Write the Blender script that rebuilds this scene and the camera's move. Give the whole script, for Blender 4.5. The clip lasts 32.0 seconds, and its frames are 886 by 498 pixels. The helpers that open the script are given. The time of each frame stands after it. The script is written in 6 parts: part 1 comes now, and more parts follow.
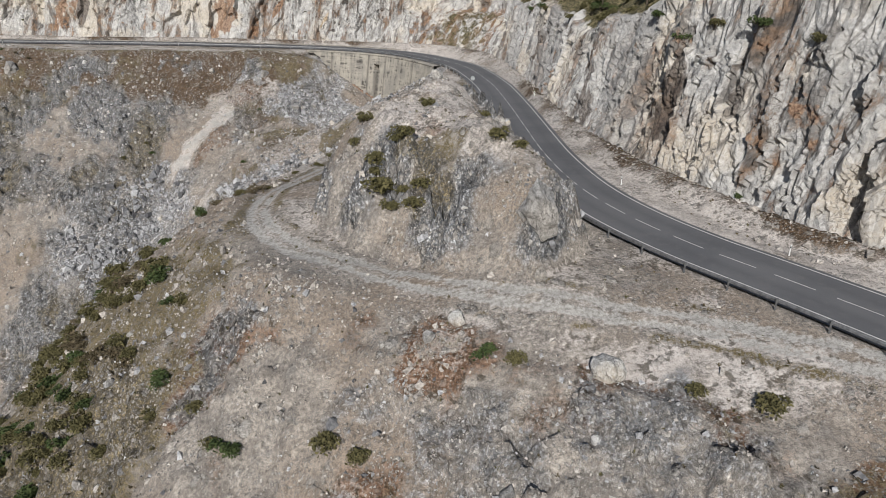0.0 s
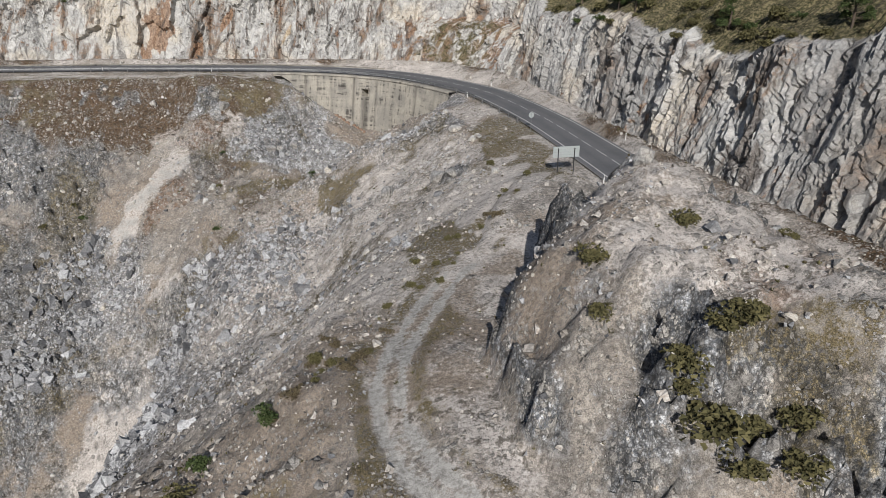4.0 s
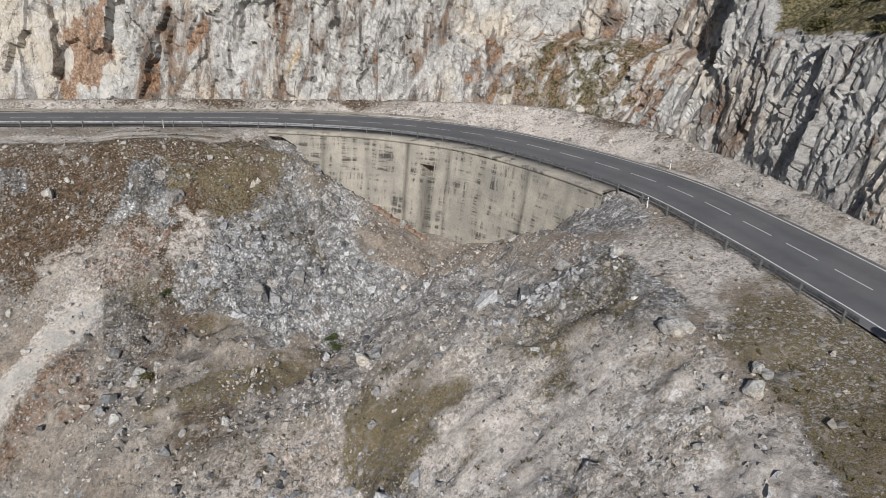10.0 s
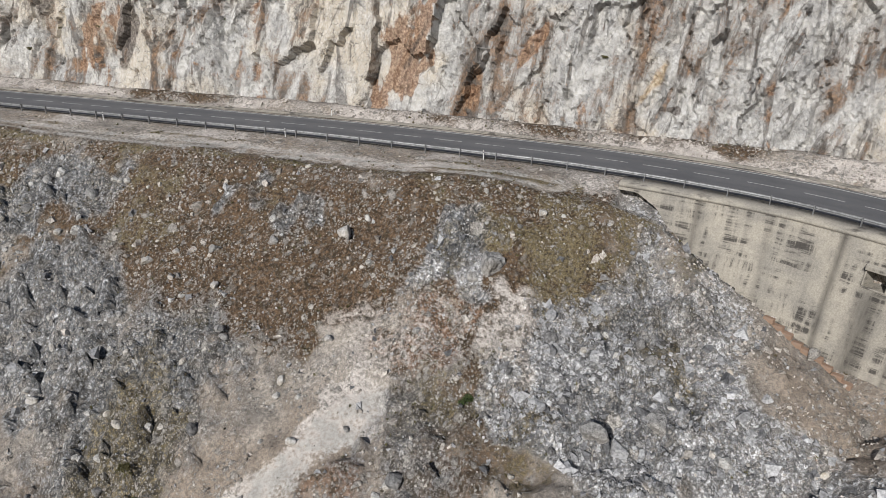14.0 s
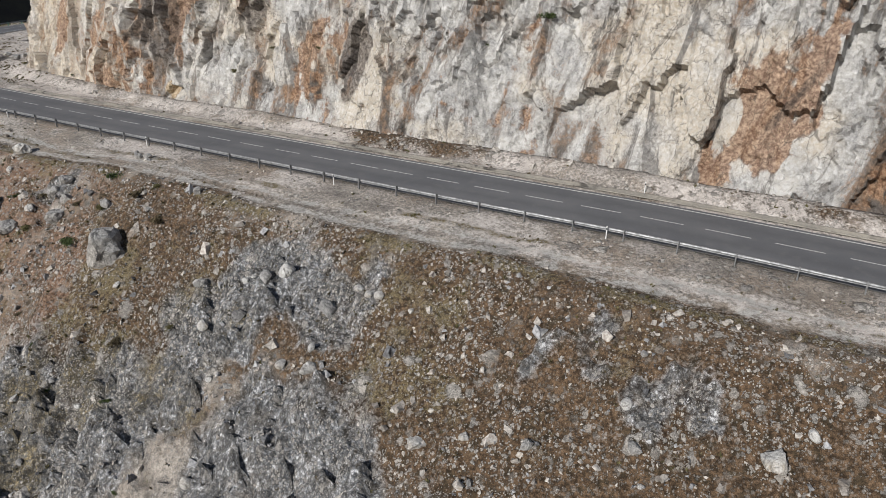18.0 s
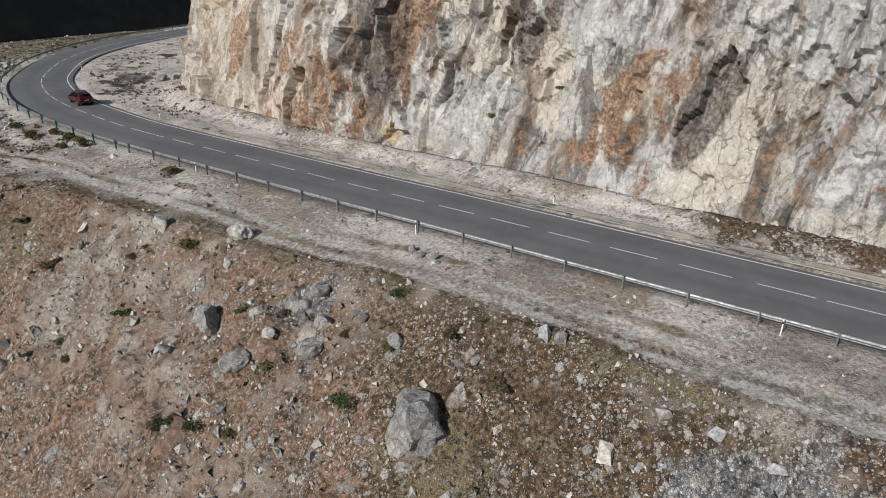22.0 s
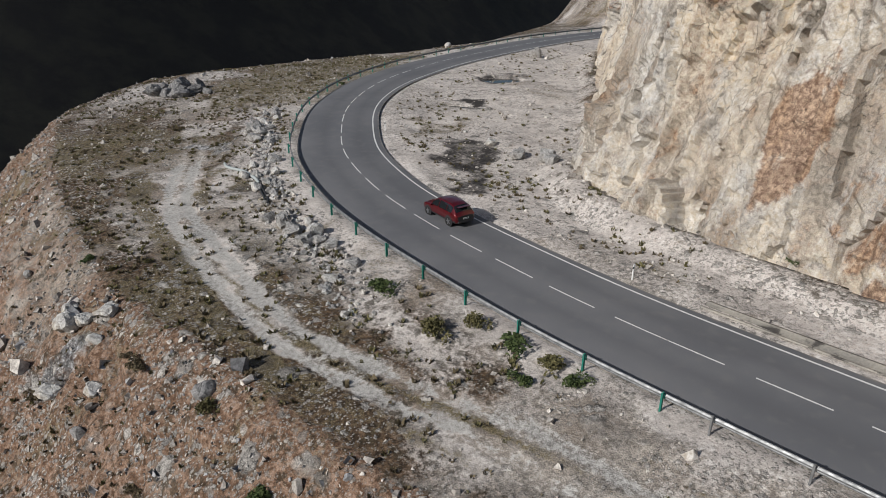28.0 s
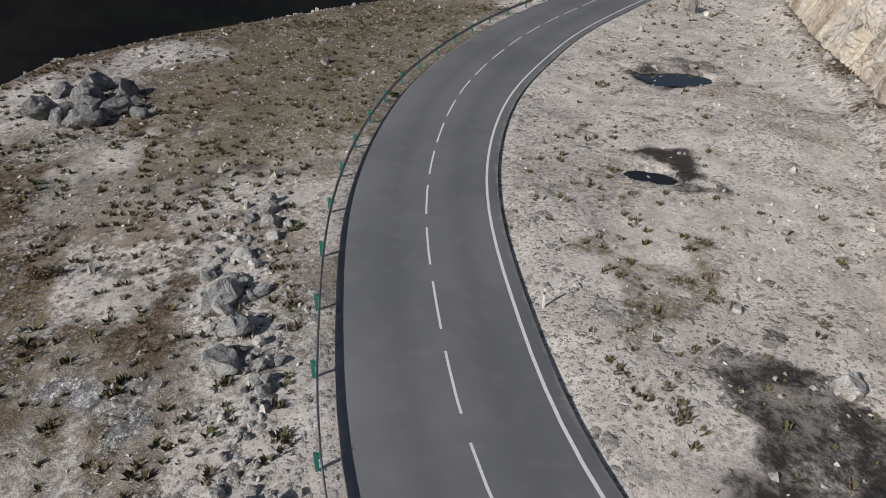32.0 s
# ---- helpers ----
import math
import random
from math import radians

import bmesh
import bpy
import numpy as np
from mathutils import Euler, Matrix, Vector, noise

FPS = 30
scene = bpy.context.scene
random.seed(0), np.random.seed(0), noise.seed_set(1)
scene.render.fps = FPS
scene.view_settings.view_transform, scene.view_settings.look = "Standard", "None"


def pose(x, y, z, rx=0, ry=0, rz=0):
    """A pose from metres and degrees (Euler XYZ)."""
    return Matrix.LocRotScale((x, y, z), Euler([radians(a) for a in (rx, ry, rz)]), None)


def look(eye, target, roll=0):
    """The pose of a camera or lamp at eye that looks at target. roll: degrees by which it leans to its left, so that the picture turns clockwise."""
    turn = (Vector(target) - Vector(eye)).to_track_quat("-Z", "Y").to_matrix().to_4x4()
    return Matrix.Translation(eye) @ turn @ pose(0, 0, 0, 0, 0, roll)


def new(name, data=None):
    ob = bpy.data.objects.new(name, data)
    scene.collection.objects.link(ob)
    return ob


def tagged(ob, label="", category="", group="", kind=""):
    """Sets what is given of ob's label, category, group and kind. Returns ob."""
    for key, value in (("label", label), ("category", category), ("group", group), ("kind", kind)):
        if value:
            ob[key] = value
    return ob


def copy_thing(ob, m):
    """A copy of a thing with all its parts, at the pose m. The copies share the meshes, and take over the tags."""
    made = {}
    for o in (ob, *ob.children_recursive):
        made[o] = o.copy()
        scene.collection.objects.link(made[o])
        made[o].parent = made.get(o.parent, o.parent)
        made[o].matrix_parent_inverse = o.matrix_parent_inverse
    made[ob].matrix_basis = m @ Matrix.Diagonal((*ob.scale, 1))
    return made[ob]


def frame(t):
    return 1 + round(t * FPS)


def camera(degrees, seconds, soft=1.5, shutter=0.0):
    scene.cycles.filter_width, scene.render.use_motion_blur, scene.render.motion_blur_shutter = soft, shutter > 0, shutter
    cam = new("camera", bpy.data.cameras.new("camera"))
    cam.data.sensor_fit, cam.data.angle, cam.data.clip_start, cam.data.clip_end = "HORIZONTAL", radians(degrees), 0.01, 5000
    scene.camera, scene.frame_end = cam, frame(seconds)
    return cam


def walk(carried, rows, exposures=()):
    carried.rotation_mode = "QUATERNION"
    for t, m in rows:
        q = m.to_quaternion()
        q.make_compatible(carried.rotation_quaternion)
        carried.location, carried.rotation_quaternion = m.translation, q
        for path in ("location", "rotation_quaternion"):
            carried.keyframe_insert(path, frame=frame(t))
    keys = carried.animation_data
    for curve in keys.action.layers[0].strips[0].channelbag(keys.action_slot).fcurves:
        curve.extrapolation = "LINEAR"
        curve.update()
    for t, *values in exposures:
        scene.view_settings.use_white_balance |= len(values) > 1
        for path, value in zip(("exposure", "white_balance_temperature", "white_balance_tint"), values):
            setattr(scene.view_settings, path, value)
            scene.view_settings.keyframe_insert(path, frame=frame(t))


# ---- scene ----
# ======== camera and its flight: seconds, place, heading to the left of +y, tilt, roll
cam = camera(68.0, 32.0, soft=0.4)
PATH = [
    (0, (81.97, -193.26, 21.24), 361.78, -23.32, 0.22),
    (0.5, (78.2, -190.34, 21.39), 358.75, -23.44, 0.07),
    (1, (73.91, -186.79, 21.5), 356.62, -23.48, -0.03),
    (1.5, (70.47, -183.36, 21.6), 355.31, -23.56, -0.10),
    (2, (67.08, -179.17, 21.72), 354.51, -23.61, -0.13),
    (2.5, (64.54, -175.07, 21.86), 354.17, -23.62, -0.14),
    (3, (62.12, -169.84, 22.05), 353.99, -23.62, -0.11),
    (3.5, (60.42, -164.73, 22.2), 353.79, -23.62, -0.09),
    (4, (58.99, -158.4, 22.31), 353.67, -23.61, -0.13),
    (4.5, (58.17, -152.64, 22.47), 353.64, -23.62, -0.19),
    (6.5, (55.16, -128.44, 23.67), 350.79, -23.99, -0.36),
    (7, (54.93, -121.88, 23.24), 350.36, -23.94, -0.36),
    (7.5, (54.99, -116.25, 22.79), 350.23, -23.92, -0.41),
    (8, (54.99, -109.86, 22.13), 350.04, -23.92, -0.42),
    (8.5, (54.98, -104.56, 21.61), 350.00, -23.95, -0.43),
    (9, (54.87, -98.91, 21.05), 351.28, -23.97, -0.40),
    (9.5, (54.73, -94.36, 20.49), 352.96, -23.86, -0.34),
    (10, (54.15, -89.56, 20.08), 355.67, -23.93, -0.23),
    (10.5, (53.35, -85.77, 19.75), 359.30, -23.95, -0.09),
    (11, (52.1, -82.01, 19.24), 364.93, -23.85, 0.06),
    (11.5, (50.65, -79.35, 19.04), 370.47, -23.89, 0.19),
    (12, (48.89, -76.4, 18.79), 374.99, -23.85, 0.28),
    (12.5, (46.96, -74.01, 18.77), 376.60, -23.86, 0.25),
    (13, (44.46, -71.13, 18.71), 377.45, -23.84, 0.30),
    (13.5, (42.29, -68.42, 18.67), 377.72, -23.80, 0.38),
    (15.5, (31.72, -55.31, 20.35), 379.61, -24.74, -0.19),
    (16, (28.09, -52.74, 20.46), 382.60, -24.76, -0.16),
    (16.5, (24.29, -50.45, 20.32), 386.40, -24.67, -0.13),
    (17, (20.25, -48.65, 20.19), 387.80, -24.68, -0.08),
    (17.5, (16.03, -47.19, 20.07), 388.75, -24.65, -0.00),
    (18, (11.65, -45.83, 19.89), 389.42, -24.59, 0.04),
    (18.5, (7.31, -44.62, 19.82), 390.17, -24.60, 0.06),
    (19, (2.88, -43.61, 19.73), 390.88, -24.56, 0.17),
    (19.5, (-1.53, -42.55, 19.74), 391.56, -24.53, 0.24),
    (20, (-5.91, -41.52, 19.68), 392.16, -24.48, 0.19),
    (20.5, (-10.29, -40.55, 19.74), 392.59, -24.48, 0.22),
    (21, (-14.69, -39.63, 19.73), 393.01, -24.42, 0.23),
    (21.5, (-19.09, -38.57, 19.67), 393.54, -24.37, 0.22),
    (22, (-23.45, -37.56, 19.65), 394.07, -24.32, 0.24),
    (22.5, (-27.78, -36.55, 19.64), 394.57, -24.29, 0.31),
    (23, (-32.17, -35.54, 19.68), 394.94, -24.31, 0.32),
    (23.5, (-36.54, -34.47, 19.73), 395.76, -24.32, 0.35),
    (24, (-41.0, -33.39, 19.72), 397.16, -24.29, 0.37),
    (24.5, (-45.46, -32.3, 19.58), 400.06, -24.14, 0.41),
    (25, (-50.02, -31.27, 19.48), 402.38, -24.05, 0.47),
    (25.5, (-54.64, -30.45, 19.43), 403.59, -24.01, 0.52),
    (27.5, (-73.59, -27.04, 19.36), 405.33, -23.98, 0.17),
    (28, (-78.75, -25.25, 19.37), 405.45, -23.99, 0.24),
    (28.5, (-84.0, -22.92, 19.35), 405.59, -23.91, 0.23),
    (29, (-89.32, -20.26, 19.37), 405.57, -23.86, 0.25),
    (29.5, (-94.37, -17.49, 19.4), 405.52, -23.87, 0.37),
    (30, (-100.09, -14.04, 19.46), 405.42, -24.10, 0.51),
    (30.5, (-105.05, -10.72, 19.49), 405.36, -25.40, 0.56),
    (31, (-110.65, -6.9, 19.5), 405.26, -27.88, 0.63),
    (31.5, (-115.54, -3.34, 19.72), 405.28, -30.60, 0.60),
    (32, (-121.05, 0.77, 19.97), 405.20, -32.74, 0.59),
]


def flight_pose(place, yaw, tilt, roll):
    yaw, tilt = radians(yaw), radians(tilt)
    ahead = Vector((-math.sin(yaw) * math.cos(tilt), math.cos(yaw) * math.cos(tilt), math.sin(tilt)))
    return look(place, Vector(place) + ahead, roll)


walk(cam, [(t, flight_pose(p, y, k, r)) for t, p, y, k, r in PATH])

# ======== light: low sun from the valley side, clear sky
SUN_ELEV, SUN_FROM = 31.5, (-0.12, -1.0)
world = bpy.data.worlds.new("sky")
scene.world = world
world.use_nodes = True
sky = world.node_tree.nodes.new("ShaderNodeTexSky")
sky.sky_type = "NISHITA"
sky.sun_disc = False
sky.sun_elevation = radians(SUN_ELEV)
sky.sun_rotation = math.atan2(SUN_FROM[0], SUN_FROM[1])
world.node_tree.links.new(sky.outputs[0], world.node_tree.nodes["Background"].inputs[0])
world.node_tree.nodes["Background"].inputs[1].default_value = 0.058
sun = new("sun", bpy.data.lights.new("sun", "SUN"))
sun.data.energy, sun.data.angle, sun.data.color = 3.85, radians(0.55), (1.0, 0.975, 0.945)
sx, sy = Vector(SUN_FROM).normalized() * math.cos(radians(SUN_ELEV))
sun.matrix_world = look((0, 0, 0), (-sx, -sy, -math.sin(radians(SUN_ELEV))))
scene.view_settings.exposure = 0.0


# ======== noise on arrays
def hash01(ix, iy, iz, seed):
    h = (ix.astype(np.int64) * 374761393 + iy.astype(np.int64) * 668265263 + iz.astype(np.int64) * 2147483647 + seed * 144665) & 0xFFFFFFFF
    h = ((h ^ (h >> 13)) * 1274126177) & 0xFFFFFFFF
    h = ((h ^ (h >> 16)) * 2246822519) & 0xFFFFFFFF
    return ((h ^ (h >> 15)) & 0xFFFFFF) / float(0xFFFFFF)


def vnoise(p, size, seed=0):
    """Smooth noise from -1 to 1 at points p (n, 3)."""
    q = p / size
    i = np.floor(q)
    f = q - i
    f = f * f * f * (f * (f * 6 - 15) + 10)
    out = 0
    for dx in (0, 1):
        for dy in (0, 1):
            for dz in (0, 1):
                w = (f[:, 0] if dx else 1 - f[:, 0]) * (f[:, 1] if dy else 1 - f[:, 1]) * (f[:, 2] if dz else 1 - f[:, 2])
                out = out + w * hash01(i[:, 0] + dx, i[:, 1] + dy, i[:, 2] + dz, seed)
    return out * 2 - 1


def fbm(p, size, octaves=4, seed=0, gain=0.5):
    out, a = 0, 1.0
    for k in range(octaves):
        out = out + a * vnoise(p, size, seed + 17 * k)
        size, a = size / 2.03, a * gain
    return out


def facets(p, size, seed=0, tilt=0.5, layers=(-1, 0, 1)):
    """Angular blocks: every cell of a random net carries its own height and slope. Also the closeness to a crack, 0 to 1."""
    q = p / size
    i = np.floor(q)
    best = np.full(len(p), 9.0)
    second = best.copy()
    val = np.zeros(len(p))
    for dx in (-1, 0, 1):
        for dy in (-1, 0, 1):
            for dz in layers:
                c = i + (dx, dy, dz)
                j = [hash01(c[:, 0], c[:, 1], c[:, 2], seed + k) for k in range(6)]
                off = q - c - np.stack(j[:3], 1)
                d = (off * off).sum(1)
                near = d < best
                second = np.where(near, best, np.minimum(second, d))
                best = np.where(near, d, best)
                v = j[3] * 2 - 1 + tilt * ((j[4] * 2 - 1) * off[:, 0] * 2 + (j[5] * 2 - 1) * off[:, 1] * 2 + (j[3] * j[4] * 4 - 1) * off[:, 2])
                val = np.where(near, v, val)
    return val, 1 - np.clip((np.sqrt(second) - np.sqrt(best)) / 0.12, 0, 1)


def smooth(a, b, x):
    t = np.clip((x - a) / (b - a), 0, 1)
    return t * t * (3 - 2 * t)


def spline(points, step):
    """A smooth line through points, evenly stepped."""
    p = np.array(points, float)
    p = np.vstack([2 * p[0] - p[1], p, 2 * p[-1] - p[-2]])
    t = np.linspace(0, 1, 24, endpoint=False)[:, None]
    out = []
    for a, b, c, d in zip(p, p[1:], p[2:], p[3:]):
        out.append(0.5 * (2 * b + (c - a) * t + (2 * a - 5 * b + 4 * c - d) * t**2 + (3 * b - a - 3 * c + d) * t**3))
    out = np.vstack(out + [p[-2:-1]])
    s = np.r_[0, np.cumsum(np.linalg.norm(np.diff(out[:, :2], axis=0), axis=1))]
    u = np.arange(0, s[-1], step)
    return np.stack([np.interp(u, s, col) for col in out.T], 1)


def nearest(xy, line):
    """Distance to a line in plan, its interpolated columns there, the place along it, and on which side (left positive)."""
    if len(xy) > 60000:
        got = [nearest(c, line) for c in np.array_split(xy, len(xy) // 30000)]
        return tuple(np.concatenate(g) for g in zip(*got))
    d = np.diff(line[:, :2], axis=0)
    n2 = (d * d).sum(1)
    acc = np.r_[0, np.cumsum(np.sqrt(n2))]
    jump = max(1, len(line) // 40)
    marks = line[::jump, :2]
    first = ((xy[:, None, 0] - marks[None, :, 0]) ** 2 + (xy[:, None, 1] - marks[None, :, 1]) ** 2).argmin(1) * jump
    best, where, part_of = np.full(len(xy), 1e18), np.zeros(len(xy)), np.zeros(len(xy), int)
    for k in range(-jump - 1, jump + 1) if jump > 1 else range(len(d)):
        i = np.clip(first + k, 0, len(d) - 1) if jump > 1 else np.full(len(xy), k)
        rx, ry = xy[:, 0] - line[i, 0], xy[:, 1] - line[i, 1]
        t = np.clip((rx * d[i, 0] + ry * d[i, 1]) / n2[i], 0, 1)
        q = (rx - t * d[i, 0]) ** 2 + (ry - t * d[i, 1]) ** 2
        m = q < best
        best, where, part_of = np.where(m, q, best), np.where(m, t, where), np.where(m, i, part_of)
    a = line[part_of]
    extra = a + where[:, None] * (line[part_of + 1] - a)
    side = np.sign(d[part_of, 0] * (xy[:, 1] - a[:, 1]) - d[part_of, 1] * (xy[:, 0] - a[:, 0]))
    return np.sqrt(best), extra, acc[part_of] + where * np.sqrt(n2[part_of]), side


def inside(xy, ring):
    """Whether points lie in a closed ring."""
    odd = np.zeros(len(xy), bool)
    x, y = xy[:, 0], xy[:, 1]
    for (ax, ay), (bx, by) in zip(ring, np.roll(ring, -1, axis=0)):
        if ay != by:
            odd ^= ((ay > y) != (by > y)) & (x < (bx - ax) * (y - ay) / (by - ay) + ax)
    return odd


# ======== the plan: road, brink of the shelf, foot of the rock wall, dirt track
ROAD_PLAN = [(192, -240), (160, -208), (130, -173), (108.5, -144.9), (102.8, -137.4), (98.2, -129.3), (95.0, -120.2), (92.8, -107), (91.4, -90.7), (90.2, -76), (88.4, -58),
             (86.9, -49), (85, -40), (82.1, -29.7), (77.4, -21), (71.3, -13), (65, -6.8), (55.3, -1.1), (46, 2), (36.8, 3.9), (26.6, 5), (7, 5.5),
             (-15, 5.1), (-50, 4.7), (-80, 4), (-94, 3.85), (-103.7, 4.6), (-113, 5.9), (-121.2, 8), (-130.3, 11.9), (-138, 17.2), (-145, 23.2),
             (-151.3, 30.4), (-156.6, 38.3), (-160.7, 47), (-163.9, 56.2), (-166, 65.8), (-168, 80), (-169, 100), (-165, 125), (-150, 160), (-120, 200)]
road_xy = spline(ROAD_PLAN, 2.0)
ROAD_LEN = 2.0 * (len(road_xy) - 1)


def road_height(x, y):
    south = np.interp(-y, [10, 34, 60, 150, 250], [-0.9, -1.2, -1.5, -2.0, -3.5])
    north = np.interp(y, [20, 60, 200], [2.1, 2.4, 4.0])
    mid = np.interp(-x, [-85, -23, 0, 60, 90, 110, 135, 150], [-1.0, -0.4, 0, 0.5, 1.0, 1.3, 1.8, 2.1])
    south_w, north_w = smooth(8, 20, -y), smooth(14, 26, y) * (x < -90)
    return mid * (1 - south_w) * (1 - north_w) + south * south_w + north * north_w


ROAD = np.column_stack([road_xy, road_height(road_xy[:, 0], road_xy[:, 1])])
BRINK = np.array([(190, -262, -7), (150, -212, -6), (118, -168, -4.8), (100, -158, -4.6), (85, -150.5, -4.5), (70, -143, -4.3), (60, -132, -4.0), (57, -120, -3.8), (62, -105, -3.6), (69, -90, -3.2),
                  (75, -75, -1.9), (76, -60, -1.9), (75, -48, -1.9), (73, -40, -2.1), (71.4, -35, -3.4), (70.8, -30, -4.8), (70.8, -25.5, -7), (68.2, -20.6, -10.6), (62.9, -14.9, -13), (55.6, -11.2, -12.8), (50.4, -9.2, -11.6), (45.6, -7.6, -6.4), (41.6, -6.6, -2.2), (37, -6.6, -1)], float)
BRINK_WEST = np.array([(20, -7.4, -0.9), (0, -6.9, -0.6), (-30, -6.4, -0.5), (-48, -6.9, -0.4), (-60, -8, -0.4), (-80, -9.5, -0.3), (-95, -12.2, 0), (-110, -13.2, 0.2), (-120, -14.4, 0.3),
                       (-128, -13, 0.3), (-140, -11, 0.2), (-155, -7.5, 0.1), (-170, -3, 0), (-179, 1.8, 0), (-188, 11.5, 0.2), (-192.3, 18, 0.5), (-193.5, 30, 0.6), (-192.5, 42, 0.6), (-191.5, 56, 0.6), (-187.5, 75, 0.7), (-190, 100, 0.6), (-205, 140, 0.5), (-225, 185, 0.5), (-220, 230, 0)], float)
BRINK = np.vstack([BRINK, BRINK_WEST])
SHELF_RING = np.vstack([BRINK[:, :2], [(0, 400), (400, 400), (400, -300)]])
FOOT = np.array([(215, -235, -3), (175, -200, -3), (140, -163, -2.2), (122, -143, -2), (112, -130, -1.8), (105, -114, -1.7), (100.5, -97, -1.6), (97.5, -76, -1.5), (95.5, -54, -1.4), (93.5, -38, -1.2), (92, -22, -1),
                 (87, -7, -0.8), (79, 4, -0.6), (68, 9.5, -0.5), (55, 11.8, -0.4), (40, 12.8, -0.3), (20, 14.2, 0), (0, 14.8, 0.2), (-15, 15.8, 0.3), (-30, 14.8, 0.4), (-42, 15.6, 0.5), (-55, 15.8, 0.7)], float)
FOOT = np.vstack([FOOT, np.array([(-70, 14.9, 0.9), (-85, 16.2, 1.2), (-98, 17, 1.4), (-106, 19.5, 1.6), (-112, 24, 1.8), (-114.5, 31, 1.8), (-117, 38, 1.8), (-123, 47, 1.9),
                  (-131, 58, 2), (-140, 70, 2.2), (-149, 84, 2.6), (-153, 100, 3), (-150, 122, 3.4), (-138, 150, 4), (-105, 190, 5)], float)])
FOOT_RING = np.vstack([FOOT[:, :2], [(0, 400), (400, 400), (400, -250)]])
TRACK = spline([(116, -160, 0), (101, -151, 0), (94, -148.8, 0), (84, -146, 0), (73.5, -141, 0), (66, -136.5, 0), (60.5, -129, 0), (59.5, -120.5, 0), (63.5, -110, 0), (69, -100, 0), (74, -91, 0), (79, -83, 0)], 2.0)
TRACK_WEST = spline([(32, -5, 0), (4, -4.8, 0), (-19, -5.3, 0), (-45, -5.2, 0), (-60, -6.2, 0), (-66, -5.6, 0), (-74, -5.8, 0), (-82, -6.5, 0), (-93, -7.2, 0), (-100, -8.6, 0), (-107, -9.5, 0), (-112, -9.1, 0), (-117.2, -8.3, 0), (-124.8, -6.9, 0), (-131, -4.8, 0), (-137, -1.5, 0), (-146, 4, 0), (-156, 9, 0), (-168, 15, 0)], 2.0)


SCRUB_LINE = spline([(-104, -11.6, 0), (-108.7, -11.4, 0), (-112.5, -10.9, 0), (-117.7, -10, 0), (-123.8, -8.6, 0), (-131.3, -7.5, 0), (-140, -5, 0)], 1.0)


def bump(xy, x, y, rx, ry, turn=0, power=2.0):
    """1 in the middle of an oval, 0 at its rim and past it."""
    c, s = math.cos(radians(turn)), math.sin(radians(turn))
    u, v = xy[:, 0] - x, xy[:, 1] - y
    r = np.sqrt(((c * u + s * v) / rx) ** 2 + ((c * v - s * u) / ry) ** 2)
    return np.clip(1 - r**power, 0, 1)


def below(xy, line, fall, round_=0.9):
    """The slope that falls away from a line: at each point the highest of the slopes from all its pieces."""
    out = np.full(len(xy), -1e9)
    for a, b in zip(line, line[1:]):
        d = b[:2] - a[:2]
        r = xy - a[:2]
        t = np.clip((r @ d) / (d @ d), 0, 1)
        off = np.hypot(*(r - t[:, None] * d).T)
        out = np.maximum(out, a[2] + t * (b[2] - a[2]) - fall * (np.sqrt(off * off + round_ * round_) - round_))
    return out


KNOLL = np.array([(93.5, -139), (88.5, -145), (80, -141.5), (72, -137), (66.5, -130), (66, -121), (72, -109), (78.5, -101), (83, -94.5), (85.3, -93), (86.9, -105), (89.4, -120), (92, -131)], float)


# broad swells and hollows: x, y, height
SWELLS = [(38, -63, 5.7), (36, -43, 3.1), (30, -52, 2.2), (43, -45, 1.6), (49, -57, 1.6), (18, -23, -1.4), (45, -126, 1.9), (57, -18, 1.2), (67, -89, -1.6), (86, -144, 1.6), (24, -39, 1.5), (44, -15, -2.0), (67, -144, 1.6), (52, -21, 1.3), (26, -13, 1.2),
          (42, -29, 1.3), (33, -16, -1.2), (66, -127, 1.3), (64, -23, 0.9), (1, -47, -1.3), (-41, -14, 0.7), (77, -131, -1.0), (68, -67, -1.9), (76, -90, 2.0), (1, -29, 1.1), (71, -83, -1.0), (64, -34, -0.8), (35, -36, -1.8), (54, -53, -1.1), (64, -49, -1.1), (46, -64, -1.0), (58, -78, -0.8), (71, -92, 0.6)]
RUT = spline([(75, -84, 0), (72.4, -89, 0), (70.4, -94, 0), (68.8, -99, 0)], 1.0)


